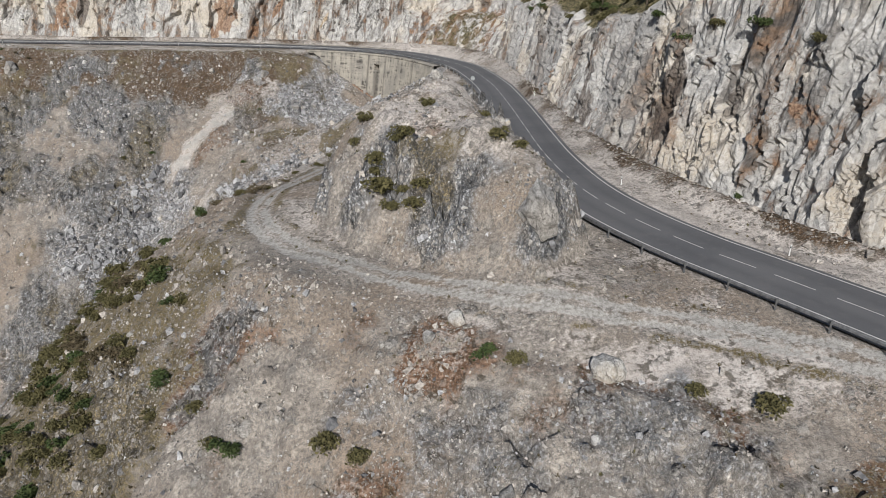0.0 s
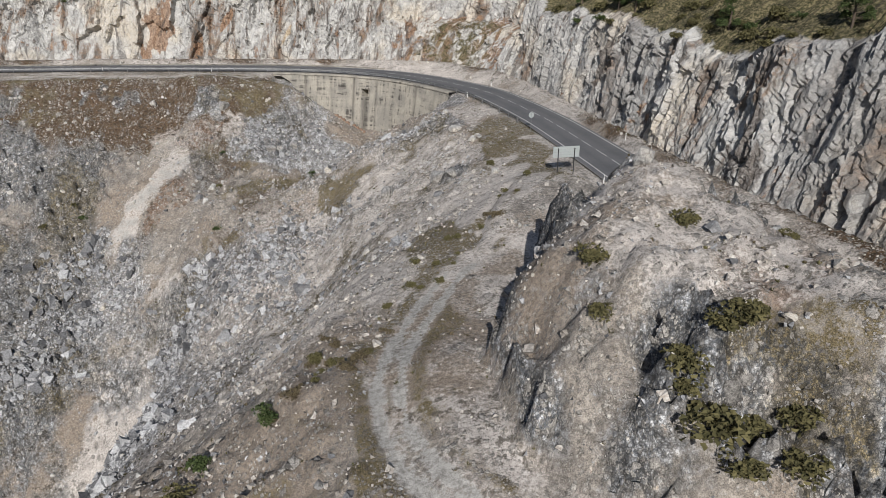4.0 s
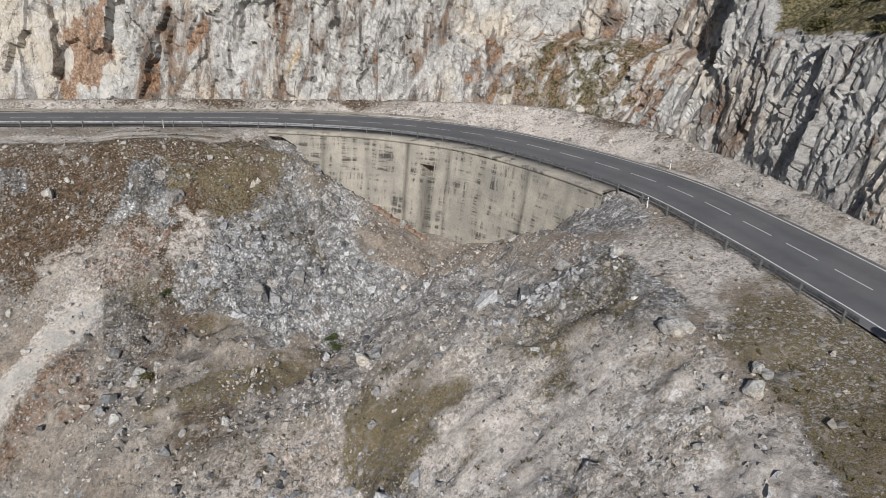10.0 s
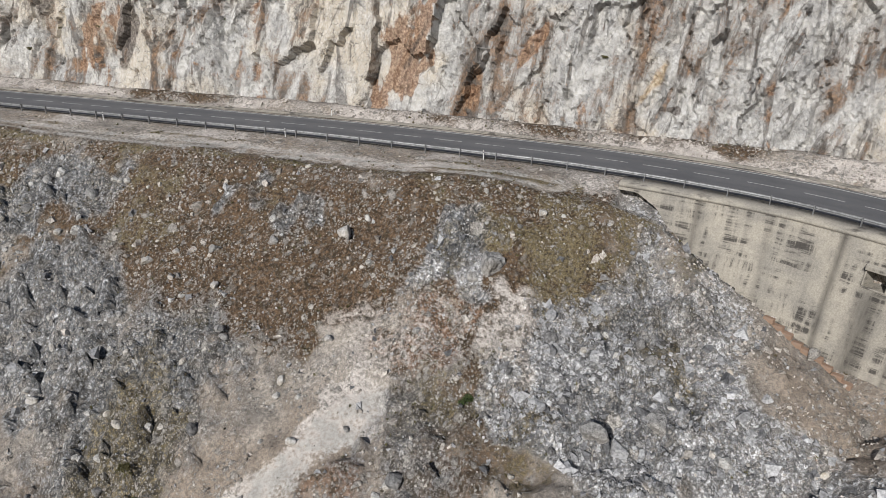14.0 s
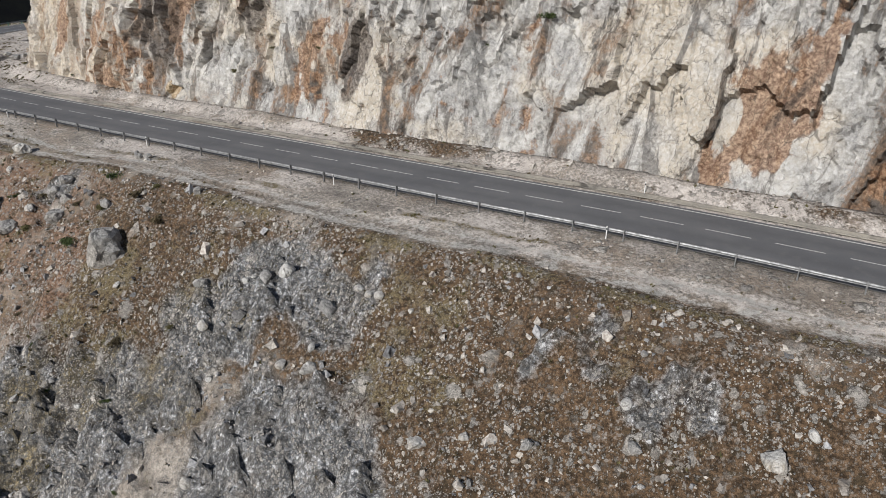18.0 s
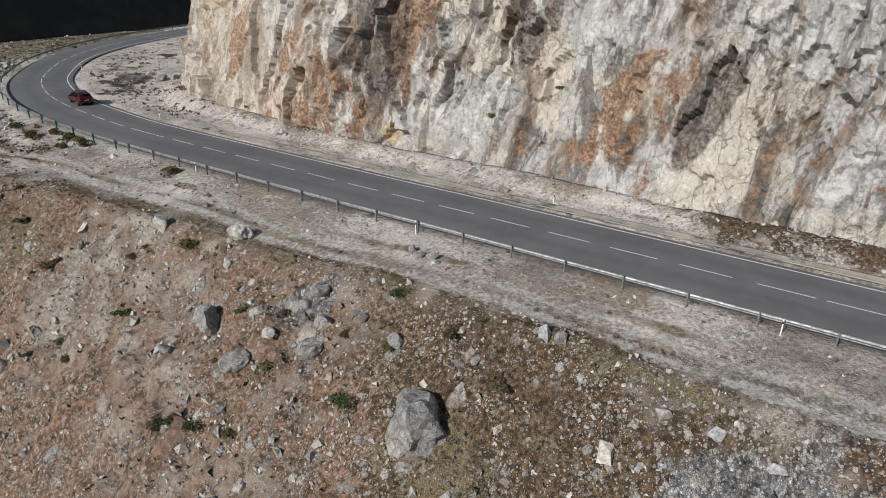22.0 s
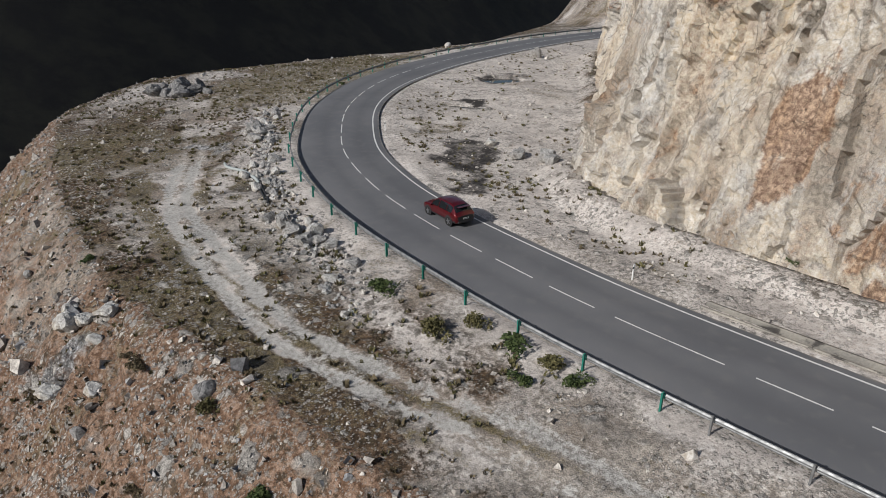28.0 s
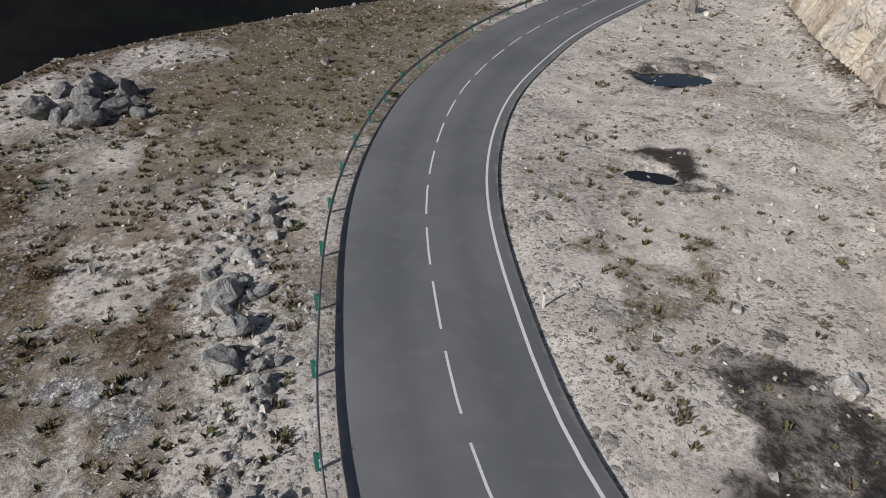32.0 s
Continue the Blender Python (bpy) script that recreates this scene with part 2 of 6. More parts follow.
def lay_of_land(xy):
    """Height of the ground without its fine relief, and the distances that shape it."""
    p3 = np.column_stack([xy, np.zeros(len(xy))])
    dr, rz, along, side = nearest(xy, ROAD[::2])
    db, bz, _, _ = nearest(xy, BRINK)
    on_shelf = inside(xy, SHELF_RING)
    dc, cz, _, _ = nearest(xy, FOOT)
    in_rock = inside(xy, FOOT_RING)
    wave = fbm(p3, 26, 3, 5)
    fall = (0.73 + 0.13 * smooth(32, 8, xy[:, 0])) * (1 + 0.08 * vnoise(p3, 45, 3))
    crest = smooth(48, 58, xy[:, 0]) * smooth(-36, -46, xy[:, 1])
    low = below(xy, BRINK, fall, 0.9 + 3.6 * crest) + smooth(3, 25, db) * 1.6 * wave
    low = np.maximum(low, -125 - 0.04 * db)
    t = db / (db + np.maximum(dr - 5.0, 0) + 1e-6)
    shelf = bz[:, 2] * (1 - t) + (rz[:, 2] - 0.12) * t + 0.18 * fbm(p3, 7, 3, 9) * smooth(4.6, 7, dr)
    z = np.where(on_shelf, shelf - crest * 0.5 * smooth(7, 0, db) ** 2 * smooth(6, 10, dr), low - crest * 0.5)
    # ridges and hollows below the road
    z = z + 4.0 * smooth(0, 1, bump(xy, 36, -46, 15, 20, -30)) * ~on_shelf
    clear = smooth(5.5, 9, dr)
    for cx, cy, up in SWELLS:
        near = (np.abs(xy[:, 0] - cx) < 25) & (np.abs(xy[:, 1] - cy) < 25)
        z[near] += up * clear[near] * np.exp(-((xy[near, 0] - cx) ** 2 + (xy[near, 1] - cy) ** 2) / 81)
    ditch = nearest(xy, RUT)[0]
    z = z - 0.8 * np.exp(-((ditch / 0.55) ** 2))
    z = z + 2.5 * smooth(0, 1, bump(xy, 55, -42, 12, 16, 20)) * ~on_shelf
    z = z + 22 * smooth(0, 1, bump(xy, -205, 205, 34, 70, 25))
    # verge that climbs to the foot of the rock
    z = np.where(on_shelf, np.maximum(z, cz[:, 2] - 0.55 * np.maximum(dc - 1.5, 0) + 0.55 + 0.3 * wave), z)
    z = np.where(dr < 5.2, (rz[:, 2] - 0.30) + smooth(4.0, 5.2, dr) * (z - rz[:, 2] + 0.30), z)
    # the knoll beside the road
    rim = np.vstack([KNOLL, KNOLL[:1]])
    dk, _, _, _ = nearest(xy, np.column_stack([rim, rim[:, 0] * 0]))
    dk = dk * inside(xy, KNOLL)
    dk = np.maximum(0, dk + 0.9 * fbm(p3, 6, 3, 14) * smooth(0, 2, dk))
    k1 = smooth(0, 0.6, dk)
    z = z + 10.8 * np.minimum(dk / 7.5, 1.08) ** 0.62 * smooth(4.4, 7.0, dr) * (1 - 0.5 * smooth(-112, -95, xy[:, 1])) + k1 * 0.9 * wave
    z = z - 0.4 * smooth(0, 0.6, bump(xy, -147, 54.2, 4.0, 2.4, 40)) - 0.35 * smooth(0, 0.6, bump(xy, -138.4, 36.6, 2.2, 1.3, 25))
    z = np.where(in_rock, cz[:, 2] + 0.5 * dc - 2.5, z)
    wall = on_shelf & (side > 0) & (xy[:, 0] > 38) & (xy[:, 0] < 84) & (xy[:, 1] > -25.5) & (xy[:, 1] < 2)
    z = z - 1.6 * wall * smooth(4.6, 5.6, dr) * smooth(0.4, 1.5, db)
    return z, dr, db, on_shelf, dc, in_rock, side, along, k1


# ======== materials
def material(name, rough=0.9, metal=0.0, color=(0.5, 0.5, 0.5)):
    m = bpy.data.materials.new(name)
    m.use_nodes = True
    b = m.node_tree.nodes["Principled BSDF"]
    b.inputs["Roughness"].default_value, b.inputs["Metallic"].default_value = rough, metal
    b.inputs["Base Color"].default_value = (*color, 1)
    b.inputs["Specular IOR Level"].default_value = 0.3
    return m


class Graph:
    """Short ways to make shader nodes."""

    def __init__(self, m):
        self.t = m.node_tree
        self.out = self.t.nodes["Principled BSDF"]
        self.co = self.t.nodes.new("ShaderNodeTexCoord").outputs["Object"]

    def put(self, sock, v):
        if isinstance(v, bpy.types.NodeSocket):
            self.t.links.new(v, sock)
        elif isinstance(v, tuple) and len(v) == 3 and sock.type == "RGBA":
            sock.default_value = (*v, 1)
        else:
            sock.default_value = v

    def node(self, kind, outs, **ins):
        n = self.t.nodes.new(kind)
        for k, v in ins.items():
            self.put(n.inputs[k.replace("_", " ")], v)
        return n.outputs[outs]

    def stretch(self, scale, turn=(0, 0, 0), co=None):
        return self.node("ShaderNodeMapping", 0, Vector=co or self.co, Scale=scale, Rotation=turn)

    def slant(self, scale, turn, co=None):
        """Turned first, then stretched along the turned axes."""
        return self.stretch(scale, co=self.stretch((1, 1, 1), turn, co))

    def noise(self, scale, detail=4.0, rough=0.55, co=None, warp=0.0):
        return self.node("ShaderNodeTexNoise", 0, Vector=co or self.co, Scale=scale, Detail=detail, Roughness=rough, Distortion=warp)

    def cells(self, scale, feature="F1", co=None, out="Distance"):
        n = self.t.nodes.new("ShaderNodeTexVoronoi")
        n.feature = feature
        self.put(n.inputs["Vector"], co or self.co)
        self.put(n.inputs["Scale"], scale)
        return n.outputs[out]

    def push(self, co, scale, amount):
        n = self.t.nodes.new("ShaderNodeVectorMath")
        n.operation = "MULTIPLY_ADD"
        self.put(n.inputs[0], self.node("ShaderNodeTexNoise", 1, Vector=self.co, Scale=scale, Detail=2.0))
        self.put(n.inputs[1], (amount, amount, amount))
        self.put(n.inputs[2], co)
        return n.outputs[0]

    def attr(self, name):
        n = self.t.nodes.new("ShaderNodeAttribute")
        n.attribute_name = name
        return n.outputs["Fac"]

    def ramp(self, v, a, b, lo=0.0, hi=1.0):
        n = self.t.nodes.new("ShaderNodeMapRange")
        n.interpolation_type = "SMOOTHSTEP"
        for k, x in zip(range(5), (v, a, b, lo, hi)):
            self.put(n.inputs[k], x)
        return n.outputs[0]

    def math(self, op, a, b=0.0):
        n = self.t.nodes.new("ShaderNodeMath")
        n.operation = op
        self.put(n.inputs[0], a), self.put(n.inputs[1], b)
        return n.outputs[0]

    def mix(self, f, a, b, blend="MIX"):
        n = self.t.nodes.new("ShaderNodeMix")
        n.data_type, n.blend_type = "RGBA", blend
        self.put(n.inputs[0], f), self.put(n.inputs[6], a), self.put(n.inputs[7], b)
        return n.outputs[2]

    def value(self, c):
        return self.node("ShaderNodeRGBToBW", 0, Color=c)

    def random(self):
        return self.t.nodes.new("ShaderNodeObjectInfo").outputs["Random"]

    def island(self):
        return self.t.nodes.new("ShaderNodeNewGeometry").outputs["Random Per Island"]

    def bump(self, h, strength=0.5, depth=0.05, under=None):
        n = self.t.nodes.new("ShaderNodeBump")
        self.put(n.inputs["Height"], h), self.put(n.inputs["Strength"], strength), self.put(n.inputs["Distance"], depth)
        if under:
            self.put(n.inputs["Normal"], under)
        return n.outputs[0]

    def finish(self, color=None, normal=None, rough=None):
        for k, v in (("Base Color", color), ("Normal", normal), ("Roughness", rough)):
            if v is not None:
                self.put(self.out.inputs[k], v)


def make_ground():
    m = material("ground_mat", 0.95)
    g = Graph(m)
    big, mid, fine, grain = g.noise(0.07, 4), g.noise(0.45, 6, 0.6), g.noise(3.2, 6, 0.7), g.noise(16.0, 4, 0.7)
    stone = g.mix(g.ramp(mid, 0.36, 0.62), (0.42, 0.375, 0.325), (0.24, 0.215, 0.19))
    stone = g.mix(g.ramp(big, 0.42, 0.6), stone, (0.31, 0.255, 0.205))
    earth = g.mix(g.ramp(fine, 0.35, 0.65), (0.055, 0.035, 0.020), (0.15, 0.097, 0.058))
    rust = g.mix(g.ramp(fine, 0.4, 0.65), (0.155, 0.086, 0.05), (0.27, 0.185, 0.135))
    pale = g.mix(g.ramp(mid, 0.38, 0.62), (0.63, 0.58, 0.535), (0.51, 0.462, 0.422))
    scree = g.mix(g.ramp(fine, 0.38, 0.6), (0.30, 0.30, 0.31), (0.64, 0.635, 0.63))
    rock = g.mix(g.ramp(fine, 0.38, 0.62), (0.10, 0.106, 0.116), (0.38, 0.38, 0.382))
    grass = g.mix(g.ramp(grain, 0.35, 0.65), (0.085, 0.070, 0.034), (0.215, 0.170, 0.100))
    soil = stone
    edge = g.math("ADD", g.math("MULTIPLY", g.math("SUBTRACT", mid, 0.5), 1.7), g.math("MULTIPLY", g.math("SUBTRACT", fine, 0.5), 1.3))

    def zone(name):
        return g.ramp(g.math("ADD", g.attr(name), edge), 0.22, 0.78)

    for name, c in (("earth", earth), ("rust", rust), ("scree", scree), ("pale", pale), ("rock", rock)):
        soil = g.mix(zone(name), soil, c)
    litter = g.math("MULTIPLY", g.ramp(g.noise(1.1, 5, 0.7), 0.53, 0.6), g.ramp(g.math("ADD", g.attr("earth"), g.attr("rust")), 0.1, 0.5))
    soil = g.mix(g.math("MULTIPLY", litter, 0.75), soil, (0.045, 0.034, 0.02))
    soil = g.mix(g.math("MULTIPLY", zone("grass"), g.ramp(fine, 0.34, 0.5)), soil, grass)
    track = g.attr("track")
    soil = g.mix(g.ramp(g.math("ADD", track, edge), 0.5, 0.8), soil, g.mix(g.ramp(fine, 0.3, 0.7), (0.38, 0.36, 0.33), (0.47, 0.45, 0.42)))
    # packed rubble: every piece with its own tone, dark gaps between
    rubble = g.math("MULTIPLY", g.ramp(g.math("MAXIMUM", g.math("MAXIMUM", g.attr("scree"), g.attr("rock")), g.math("MULTIPLY", g.math("MULTIPLY", g.attr("pale"), g.attr("steep")), 0.45)), 0.25, 0.7), g.ramp(track, 0.75, 0.25))
    for scale in (1.5, 4.6):
        co = g.push(g.stretch((1, 1, 0.6), (0.2, 0.4 * scale, 0.1)), 1.3 * scale, 0.8 / scale)
        gap = g.math("MULTIPLY", g.ramp(g.cells(scale, "DISTANCE_TO_EDGE", co), 0.02, 0.16, 1.0, 0.0), g.ramp(fine, 0.36, 0.56))
        tone = g.value(g.cells(scale, co=co, out="Color"))
        soil = g.mix(g.math("MULTIPLY", rubble, 0.55), soil, g.mix(g.ramp(tone, 0.25, 0.75), (0.2, 0.2, 0.2), (0.9, 0.9, 0.9)), "OVERLAY")
        soil = g.mix(g.math("MULTIPLY", g.math("MULTIPLY", gap, rubble), 0.7), soil, (0.05, 0.047, 0.043))
    # stones lying in the soil, at four sizes, contact shade painted dark round them
    normal = None
    swarm = g.noise(0.16, 3, 0.6)
    loose = g.math("MULTIPLY", g.ramp(track, 0.75, 0.25), g.ramp(swarm, 0.40, 0.56, 0.25, 1.0))
    for scale, amount in ((0.85, 0.86), (1.9, 0.78), (4.3, 0.71), (10.0, 0.66)):
        co = g.push(g.stretch((1, 1, 0.7), (0.3 * scale, 0.2, 0.5 * scale)), 1.6 * scale, 0.75 / scale)
        tone, d = g.value(g.cells(scale, co=co, out="Color")), g.cells(scale, co=co)
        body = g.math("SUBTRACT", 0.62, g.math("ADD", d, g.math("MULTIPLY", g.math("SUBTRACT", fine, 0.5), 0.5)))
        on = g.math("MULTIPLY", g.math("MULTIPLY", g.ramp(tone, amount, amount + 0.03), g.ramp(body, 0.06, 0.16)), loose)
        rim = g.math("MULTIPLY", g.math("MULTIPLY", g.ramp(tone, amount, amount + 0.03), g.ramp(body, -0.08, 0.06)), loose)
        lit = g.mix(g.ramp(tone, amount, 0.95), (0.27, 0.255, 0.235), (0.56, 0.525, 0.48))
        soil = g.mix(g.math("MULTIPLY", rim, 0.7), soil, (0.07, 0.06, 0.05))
        soil = g.mix(g.math("MULTIPLY", on, 0.9), soil, lit)
        normal = g.bump(g.math("MULTIPLY", on, body), 0.9, 0.55 / scale, normal)
    normal = g.bump(g.math("ADD", fine, g.math("MULTIPLY", grain, 0.5)), g.ramp(g.attr("pale"), 0.2, 0.7, 0.75, 0.4), 0.11, normal)
    soil = g.mix(g.ramp(g.attr("pale"), 0.35, 0.75, 0.7, 0.4), soil, g.mix(g.ramp(g.math("ADD", g.math("MULTIPLY", fine, 0.45), g.math("MULTIPLY", grain, 0.55)), 0.38, 0.62), (0.1, 0.1, 0.1), (0.8, 0.8, 0.8)), "OVERLAY")
    soil = g.mix(g.ramp(g.math("ADD", g.attr("damp"), g.math("MULTIPLY", edge, 1.0)), 0.12, 0.95), soil, (0.035, 0.031, 0.029))
    # far forest near-black: the valley's shade is put into its colour
    soil = g.mix(g.ramp(g.attr("shaded_forest"), 0.3, 0.8), soil, g.mix(g.ramp(g.noise(0.03, 6, 0.7), 0.4, 0.62), (0.0018, 0.0022, 0.003), (0.009, 0.0095, 0.007)))
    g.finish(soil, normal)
    return m


def make_rock(name, attrs=True, tint=None):
    """Fractured limestone: cream and grey, with dark seams, grey runs and rusty patches."""
    m = material(name, 0.92)
    g = Graph(m)
    big, mid, fine, grain = g.noise(0.09, 4), g.noise(0.45, 6, 0.62, warp=0.8), g.noise(3.0, 7, 0.7), g.noise(14.0, 4, 0.7)
    # places along the face and up it, turned so that the slabs lean
    lay = g.node("ShaderNodeCombineXYZ", 0, X=g.attr("along"), Y=0.0, Z=g.node("ShaderNodeSeparateXYZ", 2, Vector=g.co)) if attrs else g.co
    runs = g.noise(1.0, 6, 0.65, co=g.slant((0.36, 0.36, 0.10), (0.0, 0.10, 0.0), lay), warp=0.9)
    bands = g.noise(1.0, 5, 0.6, co=g.slant((0.13, 0.13, 0.045), (0.0, 0.15, 0.0), lay), warp=0.8)
    veins = g.noise(1.0, 6, 0.7, co=g.slant((0.8, 0.8, 0.22), (0.0, 0.45, 0.0), lay), warp=0.8)
    c = g.mix(g.ramp(mid, 0.34, 0.6), (0.70, 0.685, 0.655), (0.50, 0.49, 0.475))
    c = g.mix(g.math("MULTIPLY", g.ramp(big, 0.47, 0.62), 0.8), c, (0.70, 0.635, 0.545))
    if attrs:
        c = g.mix(g.math("MULTIPLY", g.ramp(runs, 0.54, 0.60), 0.8), c, (0.19, 0.175, 0.16))
        stain = g.math("MULTIPLY", g.ramp(bands, 0.505, 0.565), g.ramp(g.math("ADD", runs, g.math("MULTIPLY", fine, 0.6)), 0.70, 0.86))
        c = g.mix(g.math("MULTIPLY", stain, 0.85), c, g.mix(g.ramp(mid, 0.4, 0.6), (0.12, 0.10, 0.085), (0.29, 0.185, 0.115)))
        grey = g.ramp(g.math("ADD", g.attr("grey"), g.math("SUBTRACT", runs, 0.5)), 0.3, 0.7)
        c = g.mix(g.math("MULTIPLY", grey, 0.7), c, g.mix(g.ramp(mid, 0.35, 0.6), (0.24, 0.236, 0.232), (0.46, 0.45, 0.435)))
        c = g.mix(g.math("MULTIPLY", g.attr("warm"), g.ramp(mid, 0.3, 0.65, 0.9, 0.35)), c, (0.72, 0.615, 0.48))
        rust = g.ramp(g.math("ADD", g.attr("rust"), g.math("MULTIPLY", g.math("SUBTRACT", g.math("ADD", runs, mid), 1.0), 1.8)), 0.3, 0.6)
        c = g.mix(g.math("MULTIPLY", rust, 0.82), c, g.mix(g.ramp(fine, 0.35, 0.65), (0.25, 0.118, 0.062), (0.47, 0.315, 0.20)))
        c = g.mix(g.math("MULTIPLY", g.ramp(g.math("ADD", g.attr("gold"), g.math("SUBTRACT", mid, 0.5)), 0.3, 0.65), 0.8), c, g.mix(g.ramp(fine, 0.35, 0.65), (0.48, 0.33, 0.16), (0.66, 0.53, 0.36)))
        # dark brown stains, and the shade of recesses painted on the face
        stain_shade = g.ramp(g.math("ADD", g.attr("dark"), g.math("SUBTRACT", runs, 0.5)), 0.3, 0.6)
        c = g.mix(g.math("MULTIPLY", stain_shade, g.ramp(fine, 0.3, 0.62, 0.95, 0.6)), c, g.mix(g.ramp(mid, 0.4, 0.6), (0.085, 0.065, 0.055), (0.17, 0.135, 0.11)))
        c = g.mix(g.math("MULTIPLY", g.attr("crack"), g.ramp(fine, 0.42, 0.58, 0.0, 0.55)), c, (0.10, 0.085, 0.07))
        c = g.mix(g.ramp(g.math("ADD", g.attr("grass"), g.math("SUBTRACT", mid, 0.5)), 0.35, 0.6), c, g.mix(g.ramp(fine, 0.4, 0.6), (0.065, 0.065, 0.028), (0.21, 0.175, 0.10)))
    else:
        tint = g.island() if tint is None else tint
        c = g.mix(g.ramp(tint, 0.3, 0.8), c, g.mix(g.ramp(mid, 0.35, 0.6), (0.13, 0.13, 0.133), (0.33, 0.32, 0.31)))
    c = g.mix(g.math("MULTIPLY", g.ramp(veins, 0.60, 0.635), 0.5), c, (0.13, 0.11, 0.09))
    warped = g.slant((0.9, 0.9, 0.5), (0.0, 0.3, 0.0), lay) if attrs else g.stretch((0.9, 0.9, 0.5), (0.35, 0.25, 0.2))
    wob = g.t.nodes.new("ShaderNodeVectorMath")
    wob.operation = "ADD"
    g.put(wob.inputs[0], warped)
    g.put(wob.inputs[1], g.node("ShaderNodeTexNoise", 1, Vector=g.co, Scale=0.7, Detail=3.0))
    seam = g.ramp(g.cells(0.8, "DISTANCE_TO_EDGE", wob.outputs[0]), 0.0, 0.035)
    seam2 = g.ramp(g.cells(2.6, "DISTANCE_TO_EDGE", wob.outputs[0]), 0.0, 0.05)
    dark = g.math("MULTIPLY", g.math("SUBTRACT", 1.0, seam), g.ramp(fine, 0.46, 0.54))
    dark2 = g.math("MULTIPLY", g.math("SUBTRACT", 1.0, seam2), g.ramp(mid, 0.53, 0.60))
    c = g.mix(g.math("MULTIPLY", g.math("MAXIMUM", dark, dark2), g.ramp(big, 0.42, 0.6, 0.2, 0.7)), c, (0.07, 0.06, 0.05))
    c = g.mix(0.5, c, g.mix(g.ramp(g.math("ADD", g.math("MULTIPLY", fine, 0.6), g.math("MULTIPLY", grain, 0.4)), 0.38, 0.62), (0.08, 0.08, 0.08), (0.8, 0.8, 0.8)), "OVERLAY")
    n = g.bump(seam, 0.4, 0.12)
    n = g.bump(seam2, 0.5, 0.08, n)
    n = g.bump(g.cells(1.7, co=wob.outputs[0], out="Distance"), 0.5, 0.3, n)
    n = g.bump(g.noise(1.6, 8, 0.72), 0.85, 0.4, n)
    g.finish(c, n)
    return m


def make_stone(name, a, b):
    """Loose stones, each with its own tone."""
    m = material(name, 0.95)
    g = Graph(m)
    c = g.mix(g.island(), a, b)
    c = g.mix(0.5, c, g.mix(g.ramp(g.noise(4.5, 5, 0.7), 0.36, 0.64), (0.12, 0.12, 0.12), (0.8, 0.8, 0.8)), "OVERLAY")
    g.finish(c, g.bump(g.noise(5, 5, 0.7), 0.6, 0.08))
    return m


def make_asphalt():
    m = material("asphalt", 0.82)
    g = Graph(m)
    big, mid, fine = g.noise(0.15, 3), g.noise(1.2, 5), g.noise(60, 3)
    lane = g.attr("wear")
    c = g.mix(g.ramp(big, 0.35, 0.65), (0.135, 0.137, 0.145), (0.17, 0.171, 0.177))
    c = g.mix(g.math("MULTIPLY", lane, 0.55), c, (0.105, 0.106, 0.113))
    c = g.mix(g.math("MULTIPLY", g.ramp(mid, 0.5, 0.75), 0.35), c, (0.185, 0.18, 0.175))
    c = g.mix(0.25, c, g.mix(fine, (0.02, 0.02, 0.02), (0.9, 0.9, 0.9)), "OVERLAY")
    c = g.mix(g.math("MULTIPLY", g.ramp(g.math("ADD", g.attr("dust"), g.math("SUBTRACT", mid, 0.5)), 0.4, 0.9), 0.8), c, (0.30, 0.275, 0.245))
    g.finish(c, g.bump(fine, 0.35, 0.01))
    return m


def make_paint(name, color, worn=0.4):
    m = material(name, 0.7)
    g = Graph(m)
    c = g.mix(g.math("MULTIPLY", g.ramp(g.noise(5, 5, 0.7), 0.45, 0.8), worn), color, (0.2, 0.2, 0.2))
    g.finish(c)
    return m


def make_concrete(name, tall=False):
    m = material(name, 0.9)
    g = Graph(m)
    lay = g.node("ShaderNodeCombineXYZ", 0, X=g.attr("along"), Y=0.0, Z=g.node("ShaderNodeSeparateXYZ", 2, Vector=g.co)) if tall else g.co
    runs = g.noise(1.0, 6, 0.66, co=g.stretch((0.8, 0.8, 0.16), co=lay))
    bars = g.noise(1.0, 5, 0.7, co=g.stretch((0.11, 0.11, 1.6), co=lay))
    mid, fine = g.noise(0.35, 5), g.noise(7, 5, 0.7)
    c = g.mix(g.ramp(mid, 0.35, 0.65), (0.42, 0.385, 0.325), (0.30, 0.28, 0.245))
    stain = g.math("MULTIPLY", g.ramp(g.math("ADD", runs, g.math("MULTIPLY", fine, 0.25)), 0.60, 0.72), g.ramp(bars, 0.46, 0.58))
    c = g.mix(g.math("MULTIPLY", g.ramp(runs, 0.5, 0.66), 0.35), c, (0.2, 0.185, 0.165))
    c = g.mix(g.math("MULTIPLY", stain, 0.9), c, (0.055, 0.05, 0.046))
    c = g.mix(g.math("MULTIPLY", g.attr("run"), g.ramp(g.math("ADD", runs, g.math("MULTIPLY", fine, 0.3)), 0.45, 0.7, 0.55, 1.0)), c, (0.05, 0.045, 0.04))
    c = g.mix(0.35, c, g.mix(g.ramp(fine, 0.3, 0.7), (0.2, 0.2, 0.2), (0.7, 0.7, 0.7)), "OVERLAY")
    g.finish(c, g.bump(g.math("ADD", fine, bars), 0.3, 0.03))
    return m


def make_leaf(name, a, b):
    m = material(name, 0.85)
    g = Graph(m)
    g.finish(g.mix(g.island(), a, b))
    return m


